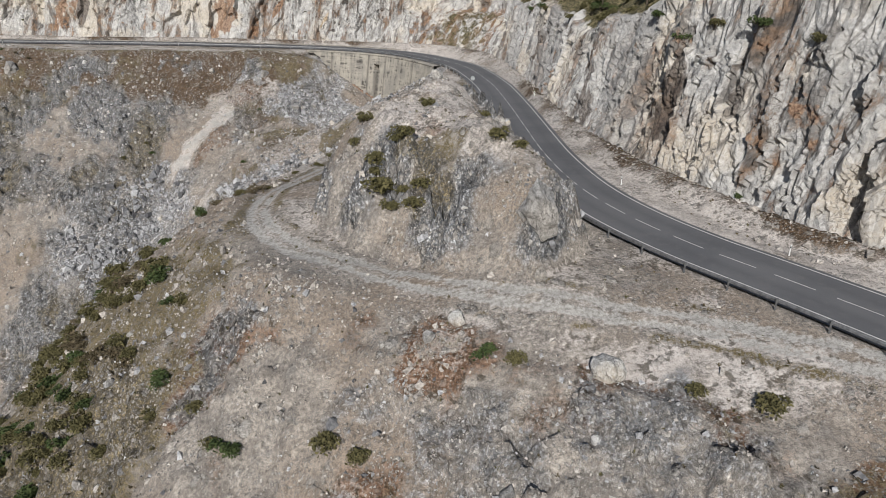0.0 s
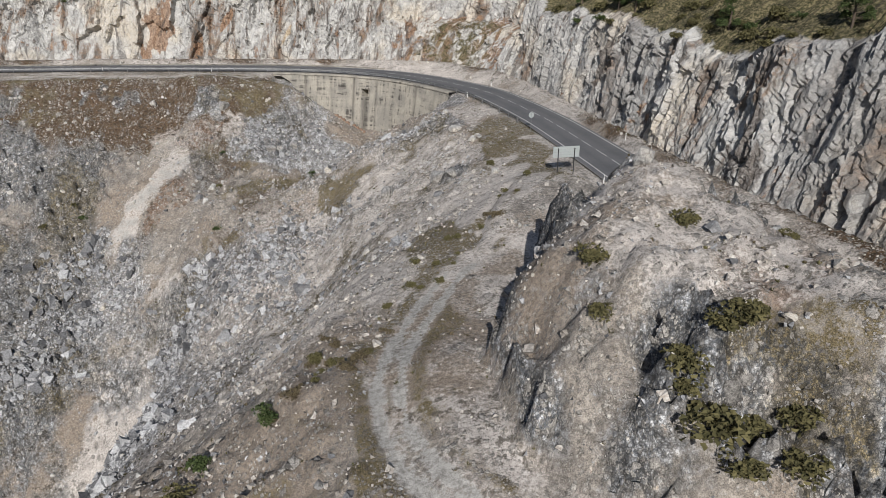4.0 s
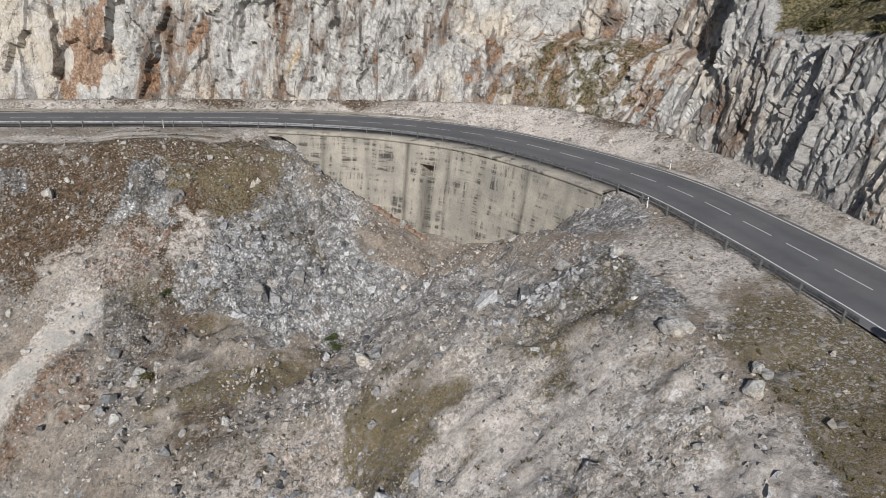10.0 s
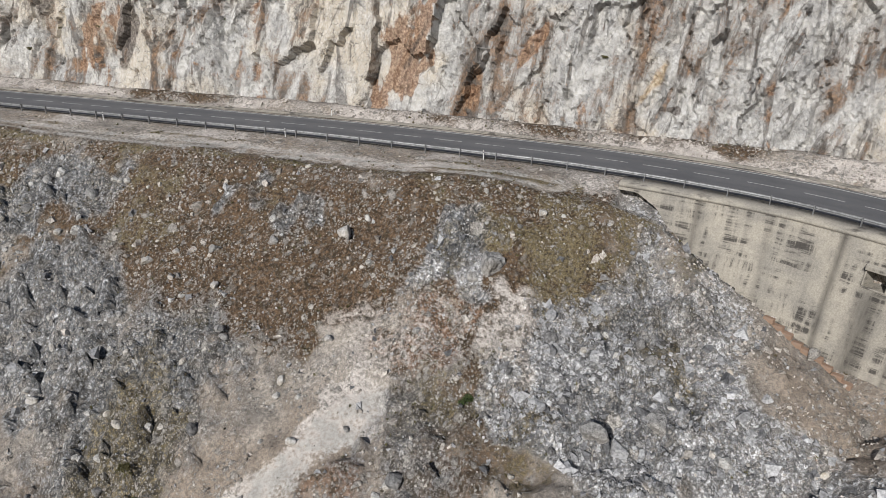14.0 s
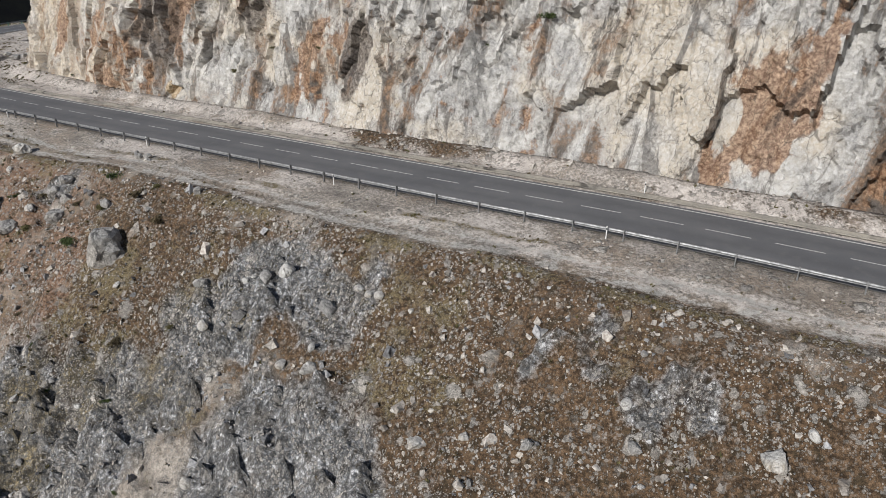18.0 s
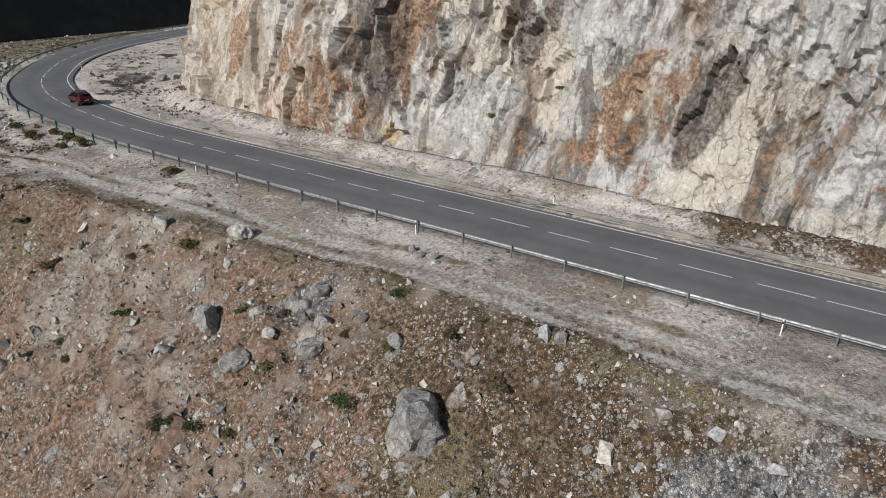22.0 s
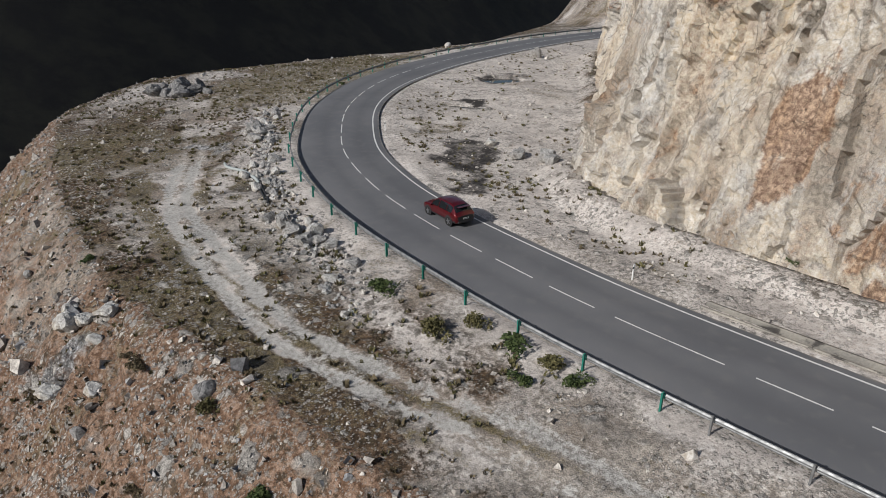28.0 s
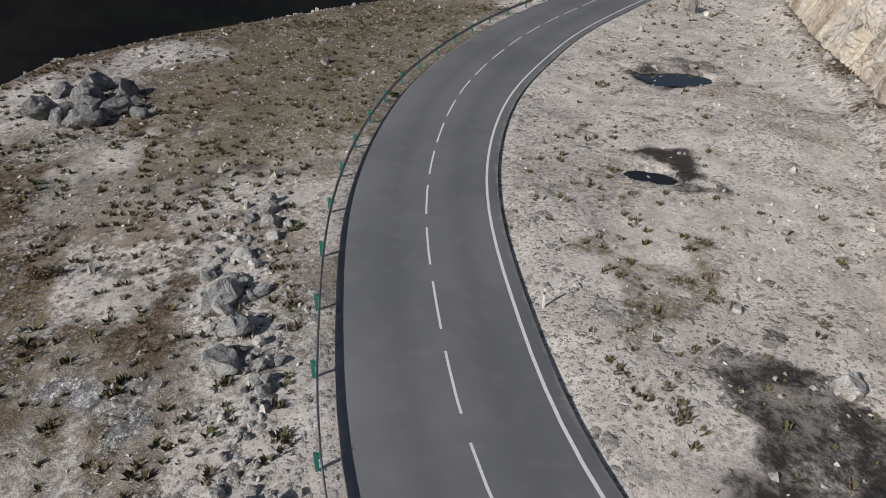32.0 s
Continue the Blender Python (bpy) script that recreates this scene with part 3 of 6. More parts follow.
def make_metal():
    m = material("galvanised_steel", 0.5, 0.85)
    g = Graph(m)
    g.finish(g.mix(g.ramp(g.noise(3, 5), 0.35, 0.7), (0.34, 0.345, 0.35), (0.2, 0.205, 0.21)), rough=g.ramp(g.noise(5, 4), 0.3, 0.7, 0.5, 0.72))
    return m


GROUND, CLIFF, BOULDER = make_ground(), make_rock("limestone_cliff"), make_rock("limestone_block", attrs=False)
BOULDER_GREY = make_rock("grey_limestone_block", attrs=False, tint=0.58)
# darker copy for the outcrop: its back-lit shade is put into the colour
BOULDER_SHADED = make_rock("shaded_limestone_block", attrs=False, tint=0.85)
BOULDER_PALE = make_rock("pale_limestone_block", attrs=False, tint=0.40)
STONE_PALE, STONE_GREY = make_stone("pale_stones", (0.58, 0.54, 0.49), (0.25, 0.225, 0.20)), make_stone("grey_stones", (0.52, 0.52, 0.525), (0.10, 0.10, 0.105))
WALL_CONCRETE = make_concrete("wall_concrete", True)
ASPHALT, WHITE_LINE, CONCRETE, STEEL = make_asphalt(), make_paint("road_paint", (0.66, 0.66, 0.64)), make_concrete("plain_concrete"), make_metal()
BLACK_PLASTIC, WHITE_PLASTIC = material("black_plastic", 0.6, 0, (0.02, 0.02, 0.022)), make_paint("white_plastic", (0.75, 0.75, 0.73), 0.15)
GREEN_PAINT = make_paint("green_paint", (0.012, 0.16, 0.12), 0.25)


# ======== mesh helpers
def sheet(name, verts, rows, cols, mat, attrs=None, keep=None, flat=False):
    """A grid of rows x cols points as one mesh, with named values at its points."""
    idx = np.arange(rows * cols).reshape(rows, cols)
    quads = np.stack([idx[:-1, :-1], idx[:-1, 1:], idx[1:, 1:], idx[1:, :-1]], -1).reshape(-1, 4)
    if keep is not None:
        quads = quads[keep[quads].any(1)]
        used = np.zeros(rows * cols, bool)
        used[quads.ravel()] = True
        renum = np.cumsum(used) - 1
        verts, quads = verts[used], renum[quads]
        attrs = {k: v[used] for k, v in (attrs or {}).items()}
    return raw_mesh(name, verts, quads, mat, attrs, not flat)


def raw_mesh(name, verts, faces, mat, attrs=None, shade=False):
    me = bpy.data.meshes.new(name)
    n, k = faces.shape
    me.vertices.add(len(verts))
    me.vertices.foreach_set("co", np.ascontiguousarray(verts, np.float32).ravel())
    me.loops.add(n * k)
    me.loops.foreach_set("vertex_index", np.ascontiguousarray(faces, np.int32).ravel())
    me.polygons.add(n)
    me.polygons.foreach_set("loop_start", np.arange(0, n * k, k, dtype=np.int32))
    me.polygons.foreach_set("use_smooth", np.full(n, shade))
    for key, v in (attrs or {}).items():
        a = me.attributes.new(key, "FLOAT", "POINT")
        a.data.foreach_set("value", np.ascontiguousarray(v, np.float32))
    me.update(calc_edges=True)
    me.materials.append(mat)
    return new(name, me)


def part(name, bm, mat, parent=None, label=""):
    me = bpy.data.meshes.new(name)
    bm.to_mesh(me)
    bm.free()
    me.materials.append(mat)
    ob = new(name, me)
    if parent:
        ob.parent = parent
    return tagged(ob, label) if label else ob


def box(bm, x, y, z, sx, sy, sz, bevel=0.0, turn=None):
    m = Matrix.LocRotScale((x, y, z), turn, (sx, sy, sz))
    v = bmesh.ops.create_cube(bm, size=1, matrix=m)["verts"]
    if bevel:
        edges = {e for w in v for e in w.link_edges}
        bmesh.ops.bevel(bm, geom=list(edges), offset=bevel, segments=1, affect="EDGES")
    return v


def rod(bm, a, b, r, sides=8, r2=None):
    a, b = Vector(a), Vector(b)
    m = Matrix.Translation((a + b) / 2) @ (b - a).to_track_quat("Z", "Y").to_matrix().to_4x4()
    return bmesh.ops.create_cone(bm, cap_ends=True, segments=sides, radius1=r, radius2=r if r2 is None else r2, depth=(b - a).length, matrix=m)["verts"]


def strip(name, line, offsets, mat, parent=None, attrs=None):
    """A ribbon along a line: offsets are (to the left, up) for its edges."""
    d = np.gradient(line[:, :2], axis=0)
    d /= np.linalg.norm(d, axis=1)[:, None]
    left = np.stack([-d[:, 1], d[:, 0]], 1)
    v = np.stack([np.column_stack([line[:, :2] + left * np.reshape(o, (-1, 1)), line[:, 2] + h]) for o, h in offsets], 1).reshape(-1, 3)
    at = {k: np.tile(f, len(line)) for k, f in (attrs or {}).items()}
    ob = sheet(name, v, len(line), len(offsets), mat, at)
    if parent:
        ob.parent = parent
    return ob


def stretch_of(a, b, step=1.0):
    """The road's middle line from a to b metres."""
    s = np.arange(0, ROAD_LEN + 0.1, 2.0)[: len(ROAD)]
    u = np.append(np.arange(a, b, step), b)
    return np.stack([np.interp(u, s, c) for c in ROAD.T], 1)


def s_at(x, y):
    """How far along the road a place is."""
    return float(nearest(np.array([[x, y]], float), ROAD)[2][0])


# ======== ground: one sheet out to the horizon
def axis(lo, hi, step, reach):
    mid = np.arange(lo, hi, step)
    grow = step * 1.12 ** np.arange(1, 80)
    outer = np.cumsum(grow)
    outer = outer[outer < reach]
    return np.r_[lo - outer[::-1], mid, mid[-1] + outer]


CHUTE = (15.8, -32.2, 2.5, 12.5, -39)


def zones(xy, z, dr, db, on_shelf, dc, in_rock, side, k1):
    """How much of each kind of ground lies at each point."""
    p3 = np.column_stack([xy, np.zeros(len(xy))])
    n1, n2 = fbm(p3, 14, 3, 21), fbm(p3, 5, 3, 31)
    x, y = xy[:, 0], xy[:, 1]
    slope = ~on_shelf
    west = smooth(-36, -60, x)
    earth = slope * (0.28 - 0.5 * smooth(38, 48, x) + 0.6 * smooth(42, 25, x) * smooth(-26, -14, y) * (x > -70) + 0.6 * n1) * (1 - 0.6 * west)
    rust = slope * west * (0.82 + 0.5 * n1) + slope * smooth(40, 60, x) * smooth(-110, -130, y) * (-0.1 + 0.5 * n1)
    pale = on_shelf * (0.72 - 0.3 * (side > 0) * (x < 40) * (x > -92) + 0.5 * n2 + 0.25 * (x < -105) * (side < 0)) * (k1 <= 0)
    earth = earth + on_shelf * (x < -95) * (side > 0) * smooth(5.5, 9, dr) * (0.28 + 0.9 * n1) + on_shelf * 0.3 * n1 + on_shelf * (side < 0) * smooth(4.5, 1.0, dc) * (0.35 + 1.1 * n1)
    edge = on_shelf * (side > 0) * (x < 40) * smooth(3.2, 0.5, db) * (0.6 + 0.8 * n2)
    earth, pale = earth + edge, pale - 0.5 * edge - 0.6 * on_shelf * (side < 0) * smooth(4.0, 1.0, dc) * np.maximum(0, 0.3 + n1)
    zero = np.zeros(len(xy))
    scree, rock, grass, damp = slope * smooth(36, 48, x) * smooth(-125, -105, y) * (0.25 + 0.8 * n1), slope * smooth(40, 15, x) * smooth(-62, -45, x) * smooth(-16, -26, y) * (0.3 + 0.8 * n1), np.maximum(0, 0.4 * n1 + 0.35 * n2) * slope, zero.copy()
    wob = xy + np.column_stack([fbm(p3, 6, 3, 71), fbm(p3, 6, 3, 81)]) * 2.8 + np.column_stack([fbm(p3, 2.0, 2, 72), fbm(p3, 2.0, 2, 82)]) * 0.9

    def lay(field, spots):
        for cx, cy, rx, ry, turn, a in spots:
            np.maximum(field, a * smooth(0, 0.6, bump(wob, cx, cy, rx, ry, turn)), out=field)

    lay(scree, ((40, -19.5, 8, 11, -20, 1.2), (46, -24, 8, 5, 20, 0.9), (27, -14.5, 5, 3.5, 20, 0.9), (30, -86, 20, 38, -35, 1.0), (54, -30, 12, 9, -35, 0.8), (63, -38, 5, 12, -25, 0.7), (2, -50, 22, 14, 20, 0.7), (44, -60, 17, 8, 35, 1.2), (-143.5, 5.5, 3.6, 2.2, 35, 0.85), (30, -66, 12, 20, -30, 0.9)))
    lay(rock, ((-25, -13.5, 6.5, 9, -25, 1.15), (-30, -21, 12, 5, 35, 0.9), (-12, -24, 11, 8, -20, 0.8), (-37, -25, 14, 8, 0, 0.7), (27, -12.3, 3.6, 2.2, 20, 1.0), (-17, -12, 5, 3, 0, 0.8), (4, -11.0, 1.6, 3.5, -20, 0.6), (9.5, -11.8, 2.6, 1.7, 0, 0.65), (69.5, -68.5, 3.4, 5, 20, 0.9), (42, -20, 5.5, 8.5, -20, 0.6), (62, -61, 3, 2, 0, 0.6), (44, -150, 16, 12, 20, 0.6), (96, -160, 11, 4, -25, 0.5), (80, -158, 8, 3, -15, 0.5)))
    lay(rock, ((-53, -11.5, 3.6, 3.2, 0, 0.75), (63, -147, 5, 3, 20, 0.6), (-177, 16, 5.5, 3.5, 35, 0.95), (-118, -17.5, 4, 2.5, 20, 0.7)))
    rock = np.maximum(rock, k1 * ((0.85 + 0.9 * n2) * smooth(7.0, 4.0, z + 1.5 * n1) * smooth(94, 84, x + 0.15 * (y + 120)) + 0.25 * n1))
    pale = np.maximum(pale, k1 * (0.5 + 0.4 * n2) * smooth(3.0, 6.0, z))
    lay(rust, ((80, -129, 6, 5, 0, 0.75), (72, -151, 16, 4, -12, 0.42), (25, -21.5, 4, 2.6, 20, 0.85), (28, -18, 2.2, 3, 0, 0.7), (20, -36, 3, 10, -35, 0.6), (44, -50, 6, 3, 20, 0.5), (-45, -16, 5, 4, 0, 0.75)))
    under = on_shelf * (side > 0) * smooth(36, 40, x) * smooth(-40, -34, y) * smooth(4.8, 5.6, dr)
    pale, scree = pale * (1 - 0.8 * under), np.maximum(scree, under * (0.6 + 0.5 * n2))
    plain = on_shelf * (side > 0) * smooth(-92, -104, x) * smooth(9, 14, dr)
    pale, earth = pale - plain * (0.72 + 0.6 * n1), earth + plain * (0.30 + 0.8 * n2) + plain * smooth(9, 2, db) * 0.3
    grass = grass + plain * (0.30 + 0.5 * n1)
    spur = on_shelf * (side > 0) * smooth(52, 58, x) * smooth(-100, -114, y) * (k1 <= 0)
    pale, rust = pale - 0.32 * spur, rust + spur * (0.28 + 0.5 * n2)
    lay(earth, ((8, -15, 19, 8, 0, 1.0), (-36, -13, 7, 6, 0, 1.0), (2, -12, 18, 6, 0, 0.8), (-160, 0, 24, 7, 35, 0.75), (-176, 28, 12, 20, 20, 0.6), (-33.5, 13.2, 6, 2.2, 0, 0.9), (4, 12.6, 6, 1.6, 0, 0.7), (-60, 13.5, 7, 1.6, 0, 0.6)))
    pale = pale + slope * 0.5 * smooth(0, 0.6, bump(wob, 52, -68, 26, 50, -10)) + slope * (0.4 + 0.4 * n2) * smooth(0, 0.6, bump(wob, 60, -80, 17, 38, -10)) + slope * 0.4 * smooth(0, 0.6, bump(wob, 22, -22, 9, 7, 0)) + slope * smooth(0, 0.6, bump(wob, 76, -152, 30, 9, -15)) * (0.5 * n2)
    rust = rust + slope * smooth(0, 0.5, bump(wob, 80, -157, 34, 14, -12)) * (0.12 + 1.0 * n2)
    lay(pale, ((15.8, -32.2, 2.6, 12.5, -39, 0.7), (48, -52, 3, 5, -20, 0.9), (32.5, -19, 4, 4, 0, 0.7), (72, -84, 5, 14, -15, 0.75), (60, -56, 8, 9, 20, 0.55), (66, -84, 6, 12, -10, 0.6), (38, -70, 12, 9, -20, 0.6), (60, -76, 7, 14, -10, 0.55), (64, -100, 5, 12, -20, 0.62), (30, -100, 10, 20, -35, 0.6), (54, -90, 6, 20, -35, 0.8), (14, -66, 5, 24, -30, 0.8)))
    lay(pale, ((-135.8, -2.6, 4.2, 3.2, 30, 1.1), (-112, -6.6, 9, 1.8, -18, 1.0), (-127, -4, 6, 2.0, -35, 0.9), (-165, 19, 6, 3, 30, 0.8), (-150, 9, 6, 3, 40, 0.7)))
    lay(grass, ((80, -68, 5, 22, 4, 0.85), (61, -114, 4, 22, -8, 0.75), (64.5, -94, 4.5, 8, -20, 1.0), (46, -142, 16, 18, 20, 1.0), (-172, 40, 16, 34, 30, 0.8), (-125, -7, 22, 6, 18, 0.3), (79, -134, 4, 4, 0, 0.6), (52.5, -48, 6, 6, 20, 1.0), (38, -36, 8, 3.2, 20, 1.0), (32, -38, 4, 2.6, 0, 0.8), (46, -31, 4, 2.2, 0, 0.7), (31, -11, 5, 2, 0, 0.8)))
    lay(grass, ((-129.5, -4.6, 5, 0.8, 135, 0.9), (-141.5, -0.4, 3.2, 0.9, 135, 0.9), (-132.2, -3.2, 3, 0.5, 135, 0.8), (-128.3, -1.4, 3.2, 1.3, 135, 0.9), (-134, 0.6, 2, 0.8, 135, 0.7), (-134, 27, 1.6, 9, 30, 0.5), (-121.5, 41, 2.5, 1.5, 60, 0.7)))
    lay(damp, ((-138, 36.7, 4.0, 2.4, 20, 1.1), (-147, 53.8, 6.2, 4.2, 40, 0.75), (-120.6, 18.6, 2.6, 9.5, 50, 1.0), (-115.6, 14.6, 2.0, 6.5, 55, 1.0), (-155.4, 17, 3.2, 1.8, 30, 0.55), (-158.5, 13.6, 2.2, 1.3, 30, 0.5), (-166, 18.5, 4, 1.5, 30, 0.45), (-129, -1.6, 2.0, 1.6, 0, 0.45)))
    yard = smooth(0, 0.5, bump(wob, -126.5, 34, 8.5, 15, 35)) * (side < 0)
    pale, earth, grass = np.maximum(pale, 1.25 * yard), earth * (1 - 0.85 * yard), grass * (1 - 0.9 * yard)
    d1, _, _, _ = nearest(xy, TRACK)
    d2, _, _, _ = nearest(xy, TRACK_WEST)
    near = np.minimum(d1, d2)
    rut = np.exp(-(((near - 0.85) / 0.42) ** 2))
    track = np.clip(smooth(2.2, 1.0, near + 0.5 * n2) * (0.45 + 0.75 * rut), 0, 1) * (1 - 0.6 * smooth(-138, -146, x) - 0.25 * (y > -30) * (x > -100))
    track = track * (1 - smooth(-108, -98, y) * (x > 50))
    track = np.maximum(track, 0.66 * smooth(0, 0.5, bump(xy + 0.25 * (wob - xy), *CHUTE)))
    pale, earth, scree = np.maximum(pale, 0.6 * track), earth * (1 - track), scree * (1 - 0.7 * pale * slope)
    grass = np.maximum(grass * (1 - track), 0.8 * smooth(0.5, 0.1, near) * (0.55 + n1) + 0.75 * smooth(0.7, 0.2, np.abs(near - 2.1)) * (0.35 + n2))
    grass = np.where(in_rock, 0.9, grass)
    band, _, _, _ = nearest(xy, SCRUB_LINE)
    grass = np.maximum(grass, 1.1 * smooth(1.1, 0.3, band + 0.8 * n2))
    damp = np.maximum(damp, 0.42 * smooth(0.9, 0.2, band + 0.9 * n2))
    # far and deep ground, coloured near-black for shaded forest
    shaded_forest = smooth(150, 330, np.maximum(-x - 60, 0)) + smooth(-75, -110, z)
    return {"earth": earth, "rust": rust, "pale": pale, "scree": scree, "rock": rock, "grass": grass, "track": track, "damp": damp * 0.8, "steep": slope * 1.0, "shaded_forest": np.clip(shaded_forest, 0, 1)}


def relief(xy, z, zone, dr, db, on_shelf, dc, k1):
    """Fine relief: rubble on the slopes, ruts on the track."""
    p3 = np.column_stack([xy, z * 0])
    rough = smooth(0.3, 4, db) * ~on_shelf + 0.8 * k1 + on_shelf * 0.16 * smooth(5.4, 7, dr)
    rough = rough + 0.9 * smooth(0.1, 0.5, bump(xy, -205, 205, 34, 70, 25))
    rough = rough + on_shelf * smooth(0.4, 0.9, zone["rock"]) * 0.8
    rough = rough * (1 - 0.85 * zone["track"]) * smooth(5.2, 6.8, dr) * (zone["shaded_forest"] < 0.9)
    out = np.zeros(len(xy))
    on = rough > 0.02
    q = p3[on]
    flat = (0,)
    a, _ = facets(q, 2.4, 40, 0.8, flat)
    b, _ = facets(q, 1.15, 50, 0.9, flat)
    c, _ = facets(q, 6.5, 60, 0.6, flat)
    hard = np.clip(zone["rock"][on], 0, 1)
    bare = 1 - 0.5 * np.clip(zone["earth"][on], 0, 1) - 0.6 * np.clip(zone["pale"][on], 0, 1)
    lift = 0.35 * np.maximum(a, -0.3) + 0.22 * b + 0.35 * c
    out[on] = rough[on] * (lift * bare + hard * (0.18 * a + 0.16 * b + 0.25 * c) + 0.30 * fbm(q, 3.2, 4, 66))
    lie = np.column_stack([0.9 * q[:, 0] + 0.42 * q[:, 1], 0.36 * (0.9 * q[:, 1] - 0.42 * q[:, 0]), q[:, 2]]) + 0.35 * np.column_stack([fbm(q, 2.2, 2, 61), fbm(q, 2.2, 2, 62), q[:, 2]])
    rib, _ = facets(lie, 1.25, 45, 1.2, flat)
    out[on] += rough[on] * hard * (0.5 * rib)
    d2, _ = facets(q, 0.62, 57, 1.0, flat)
    out[on] += rough[on] * (0.10 + 0.10 * hard + 0.08 * np.clip(zone["scree"][on], 0, 1)) * d2
    out -= 0.10 * (zone["track"] * on_shelf)
    return out


GX, GY = axis(-208, 122, 0.48, 2600), axis(-205, 100, 0.48, 2600)
LAND = {}


def build_ground():
    X, Y = np.meshgrid(GX, GY)
    xy = np.stack([X.ravel(), Y.ravel()], 1)
    z, dr, db, on_shelf, dc, in_rock, side, along, k1 = lay_of_land(xy)
    zone = zones(xy, z, dr, db, on_shelf, dc, in_rock, side, k1)
    z = z + relief(xy, z, zone, dr, db, on_shelf, dc, k1)
    # far valley side, turned away from the sun; shade is in its colour too
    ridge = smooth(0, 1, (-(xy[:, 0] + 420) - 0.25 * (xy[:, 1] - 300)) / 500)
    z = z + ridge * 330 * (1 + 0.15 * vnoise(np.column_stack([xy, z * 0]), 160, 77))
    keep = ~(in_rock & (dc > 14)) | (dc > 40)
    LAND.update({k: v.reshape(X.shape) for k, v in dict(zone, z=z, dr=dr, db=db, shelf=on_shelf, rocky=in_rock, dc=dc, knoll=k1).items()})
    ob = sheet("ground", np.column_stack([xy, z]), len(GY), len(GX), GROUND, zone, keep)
    return tagged(ob, "rocky limestone mountainside with brown earth, scree and gravel shoulders", "ground", kind="structure")


build_ground()


def land_at(xy, key="z"):
    """A value of the ground at places, between its grid points."""
    xy = np.atleast_2d(np.asarray(xy, float))
    i, j = np.clip(np.searchsorted(GX, xy[:, 0]) - 1, 0, len(GX) - 2), np.clip(np.searchsorted(GY, xy[:, 1]) - 1, 0, len(GY) - 2)
    u, v = (xy[:, 0] - GX[i]) / (GX[i + 1] - GX[i]), (xy[:, 1] - GY[j]) / (GY[j + 1] - GY[j])
    a = LAND[key]
    return a[j, i] * (1 - u) * (1 - v) + a[j, i + 1] * u * (1 - v) + a[j + 1, i] * (1 - u) * v + a[j + 1, i + 1] * u * v


# ======== rock wall above the road
def build_cliff():
    foot = spline(FOOT, 0.28)
    d = np.gradient(foot[:, :2], axis=0)
    d /= np.linalg.norm(d, axis=1)[:, None]
    k = np.ones(51) / 51
    d = np.stack([np.convolve(np.pad(c, 25, "edge"), k, "valid") for c in d.T], 1)
    into = np.stack([d[:, 1], -d[:, 0]], 1)
    heights = np.r_[np.arange(-1.0, 18, 0.28), 18 * 1.07 ** np.arange(0, 16)]
    cols, rows = len(foot), len(heights)
    east = smooth(30, 60, foot[:, 0])
    top = 30 * (1 - east) + east * np.interp(-foot[:, 1], [-4, 8, 20, 45, 80, 100, 130], [30, 24, 12.5, 14.5, 13.5, 18, 24])
    top = top + 1.6 * fbm(foot * (1, 1, 0), 9, 3, 19) * east
    lean = 0.25 + 0.75 * bump(foot[:, :2], 78, 3, 20, 20, 0, 3)
    H = np.repeat(heights[None], cols, 0)
    lower, upper = np.minimum(H, top[:, None]), np.maximum(H - top[:, None], 0)
    talus, shelf_up = np.minimum(lower, 8.5), np.maximum(lower - 8.5, 0)
    nook = bump(foot[:, :2], 78, 3, 20, 20, 0, 3)[:, None]
    run = lean[:, None] * talus + shelf_up * (0.25 + 0.1 * nook) + 3.5 * nook * smooth(8.3, 9.6, lower) + upper * 1.5
    base = np.stack([foot[:, None, 0] + into[:, None, 0] * run, foot[:, None, 1] + into[:, None, 1] * run, foot[:, None, 2] + H], -1).reshape(-1, 3)
    along = np.repeat(np.arange(cols)[:, None] * 0.28, rows, 1).ravel()
    tip = 0.15 - 0.1 * np.repeat(smooth(70, 90, foot[:, 0])[:, None], rows, 1).ravel()
    ca_, sa_ = np.cos(tip), np.sin(tip)
    sunny = np.repeat(east[:, None], rows, 1).ravel()
    q = np.column_stack([ca_ * along + sa_ * base[:, 2], run.ravel() * 0.6, (0.42 - 0.18 * sunny) * (ca_ * base[:, 2] - sa_ * along)])
    q += 0.5 * np.stack([fbm(base, 2.5, 2, 51), fbm(base, 2.5, 2, 52), fbm(base, 2.5, 2, 53)], 1)
    a, ca = facets(q, 5.4, 3, 1.0)
    b, cb = facets(q, 1.9, 13, 1.0)
    c, cc = facets(q, 0.8, 23, 1.0)
    big = fbm(base * (1, 1, 0.3), 13, 3, 8)
    worn = np.maximum(0.35 + 0.8 * smooth(-0.35, 0.45, fbm(base, 9, 2, 47)), 0.9 * sunny)
    push = (1.4 * big + 0.65 * a) * (1 - 0.35 * sunny) + worn * ((0.42 - 0.14 * sunny) * b + (0.2 + 0.04 * sunny) * c + 0.24 * (1 - 0.7 * sunny) * fbm(base * (1, 1, 0.6), 2.2, 4, 33))
    push -= 0.12 * ca + 0.10 * worn * cb
    fade = np.repeat((0.35 + 0.65 * smooth(-1, 3, heights))[None], cols, 0).ravel()
    grassy = np.clip(upper.ravel() / 2.0, 0, 1)
    push = push * fade * (1 - 0.5 * grassy)
    out = np.repeat(-into[:, None], rows, 1).reshape(-1, 2)
    v = base.copy()
    v[:, :2] += out * push[:, None]
    v[:, 2] += 0.25 * push
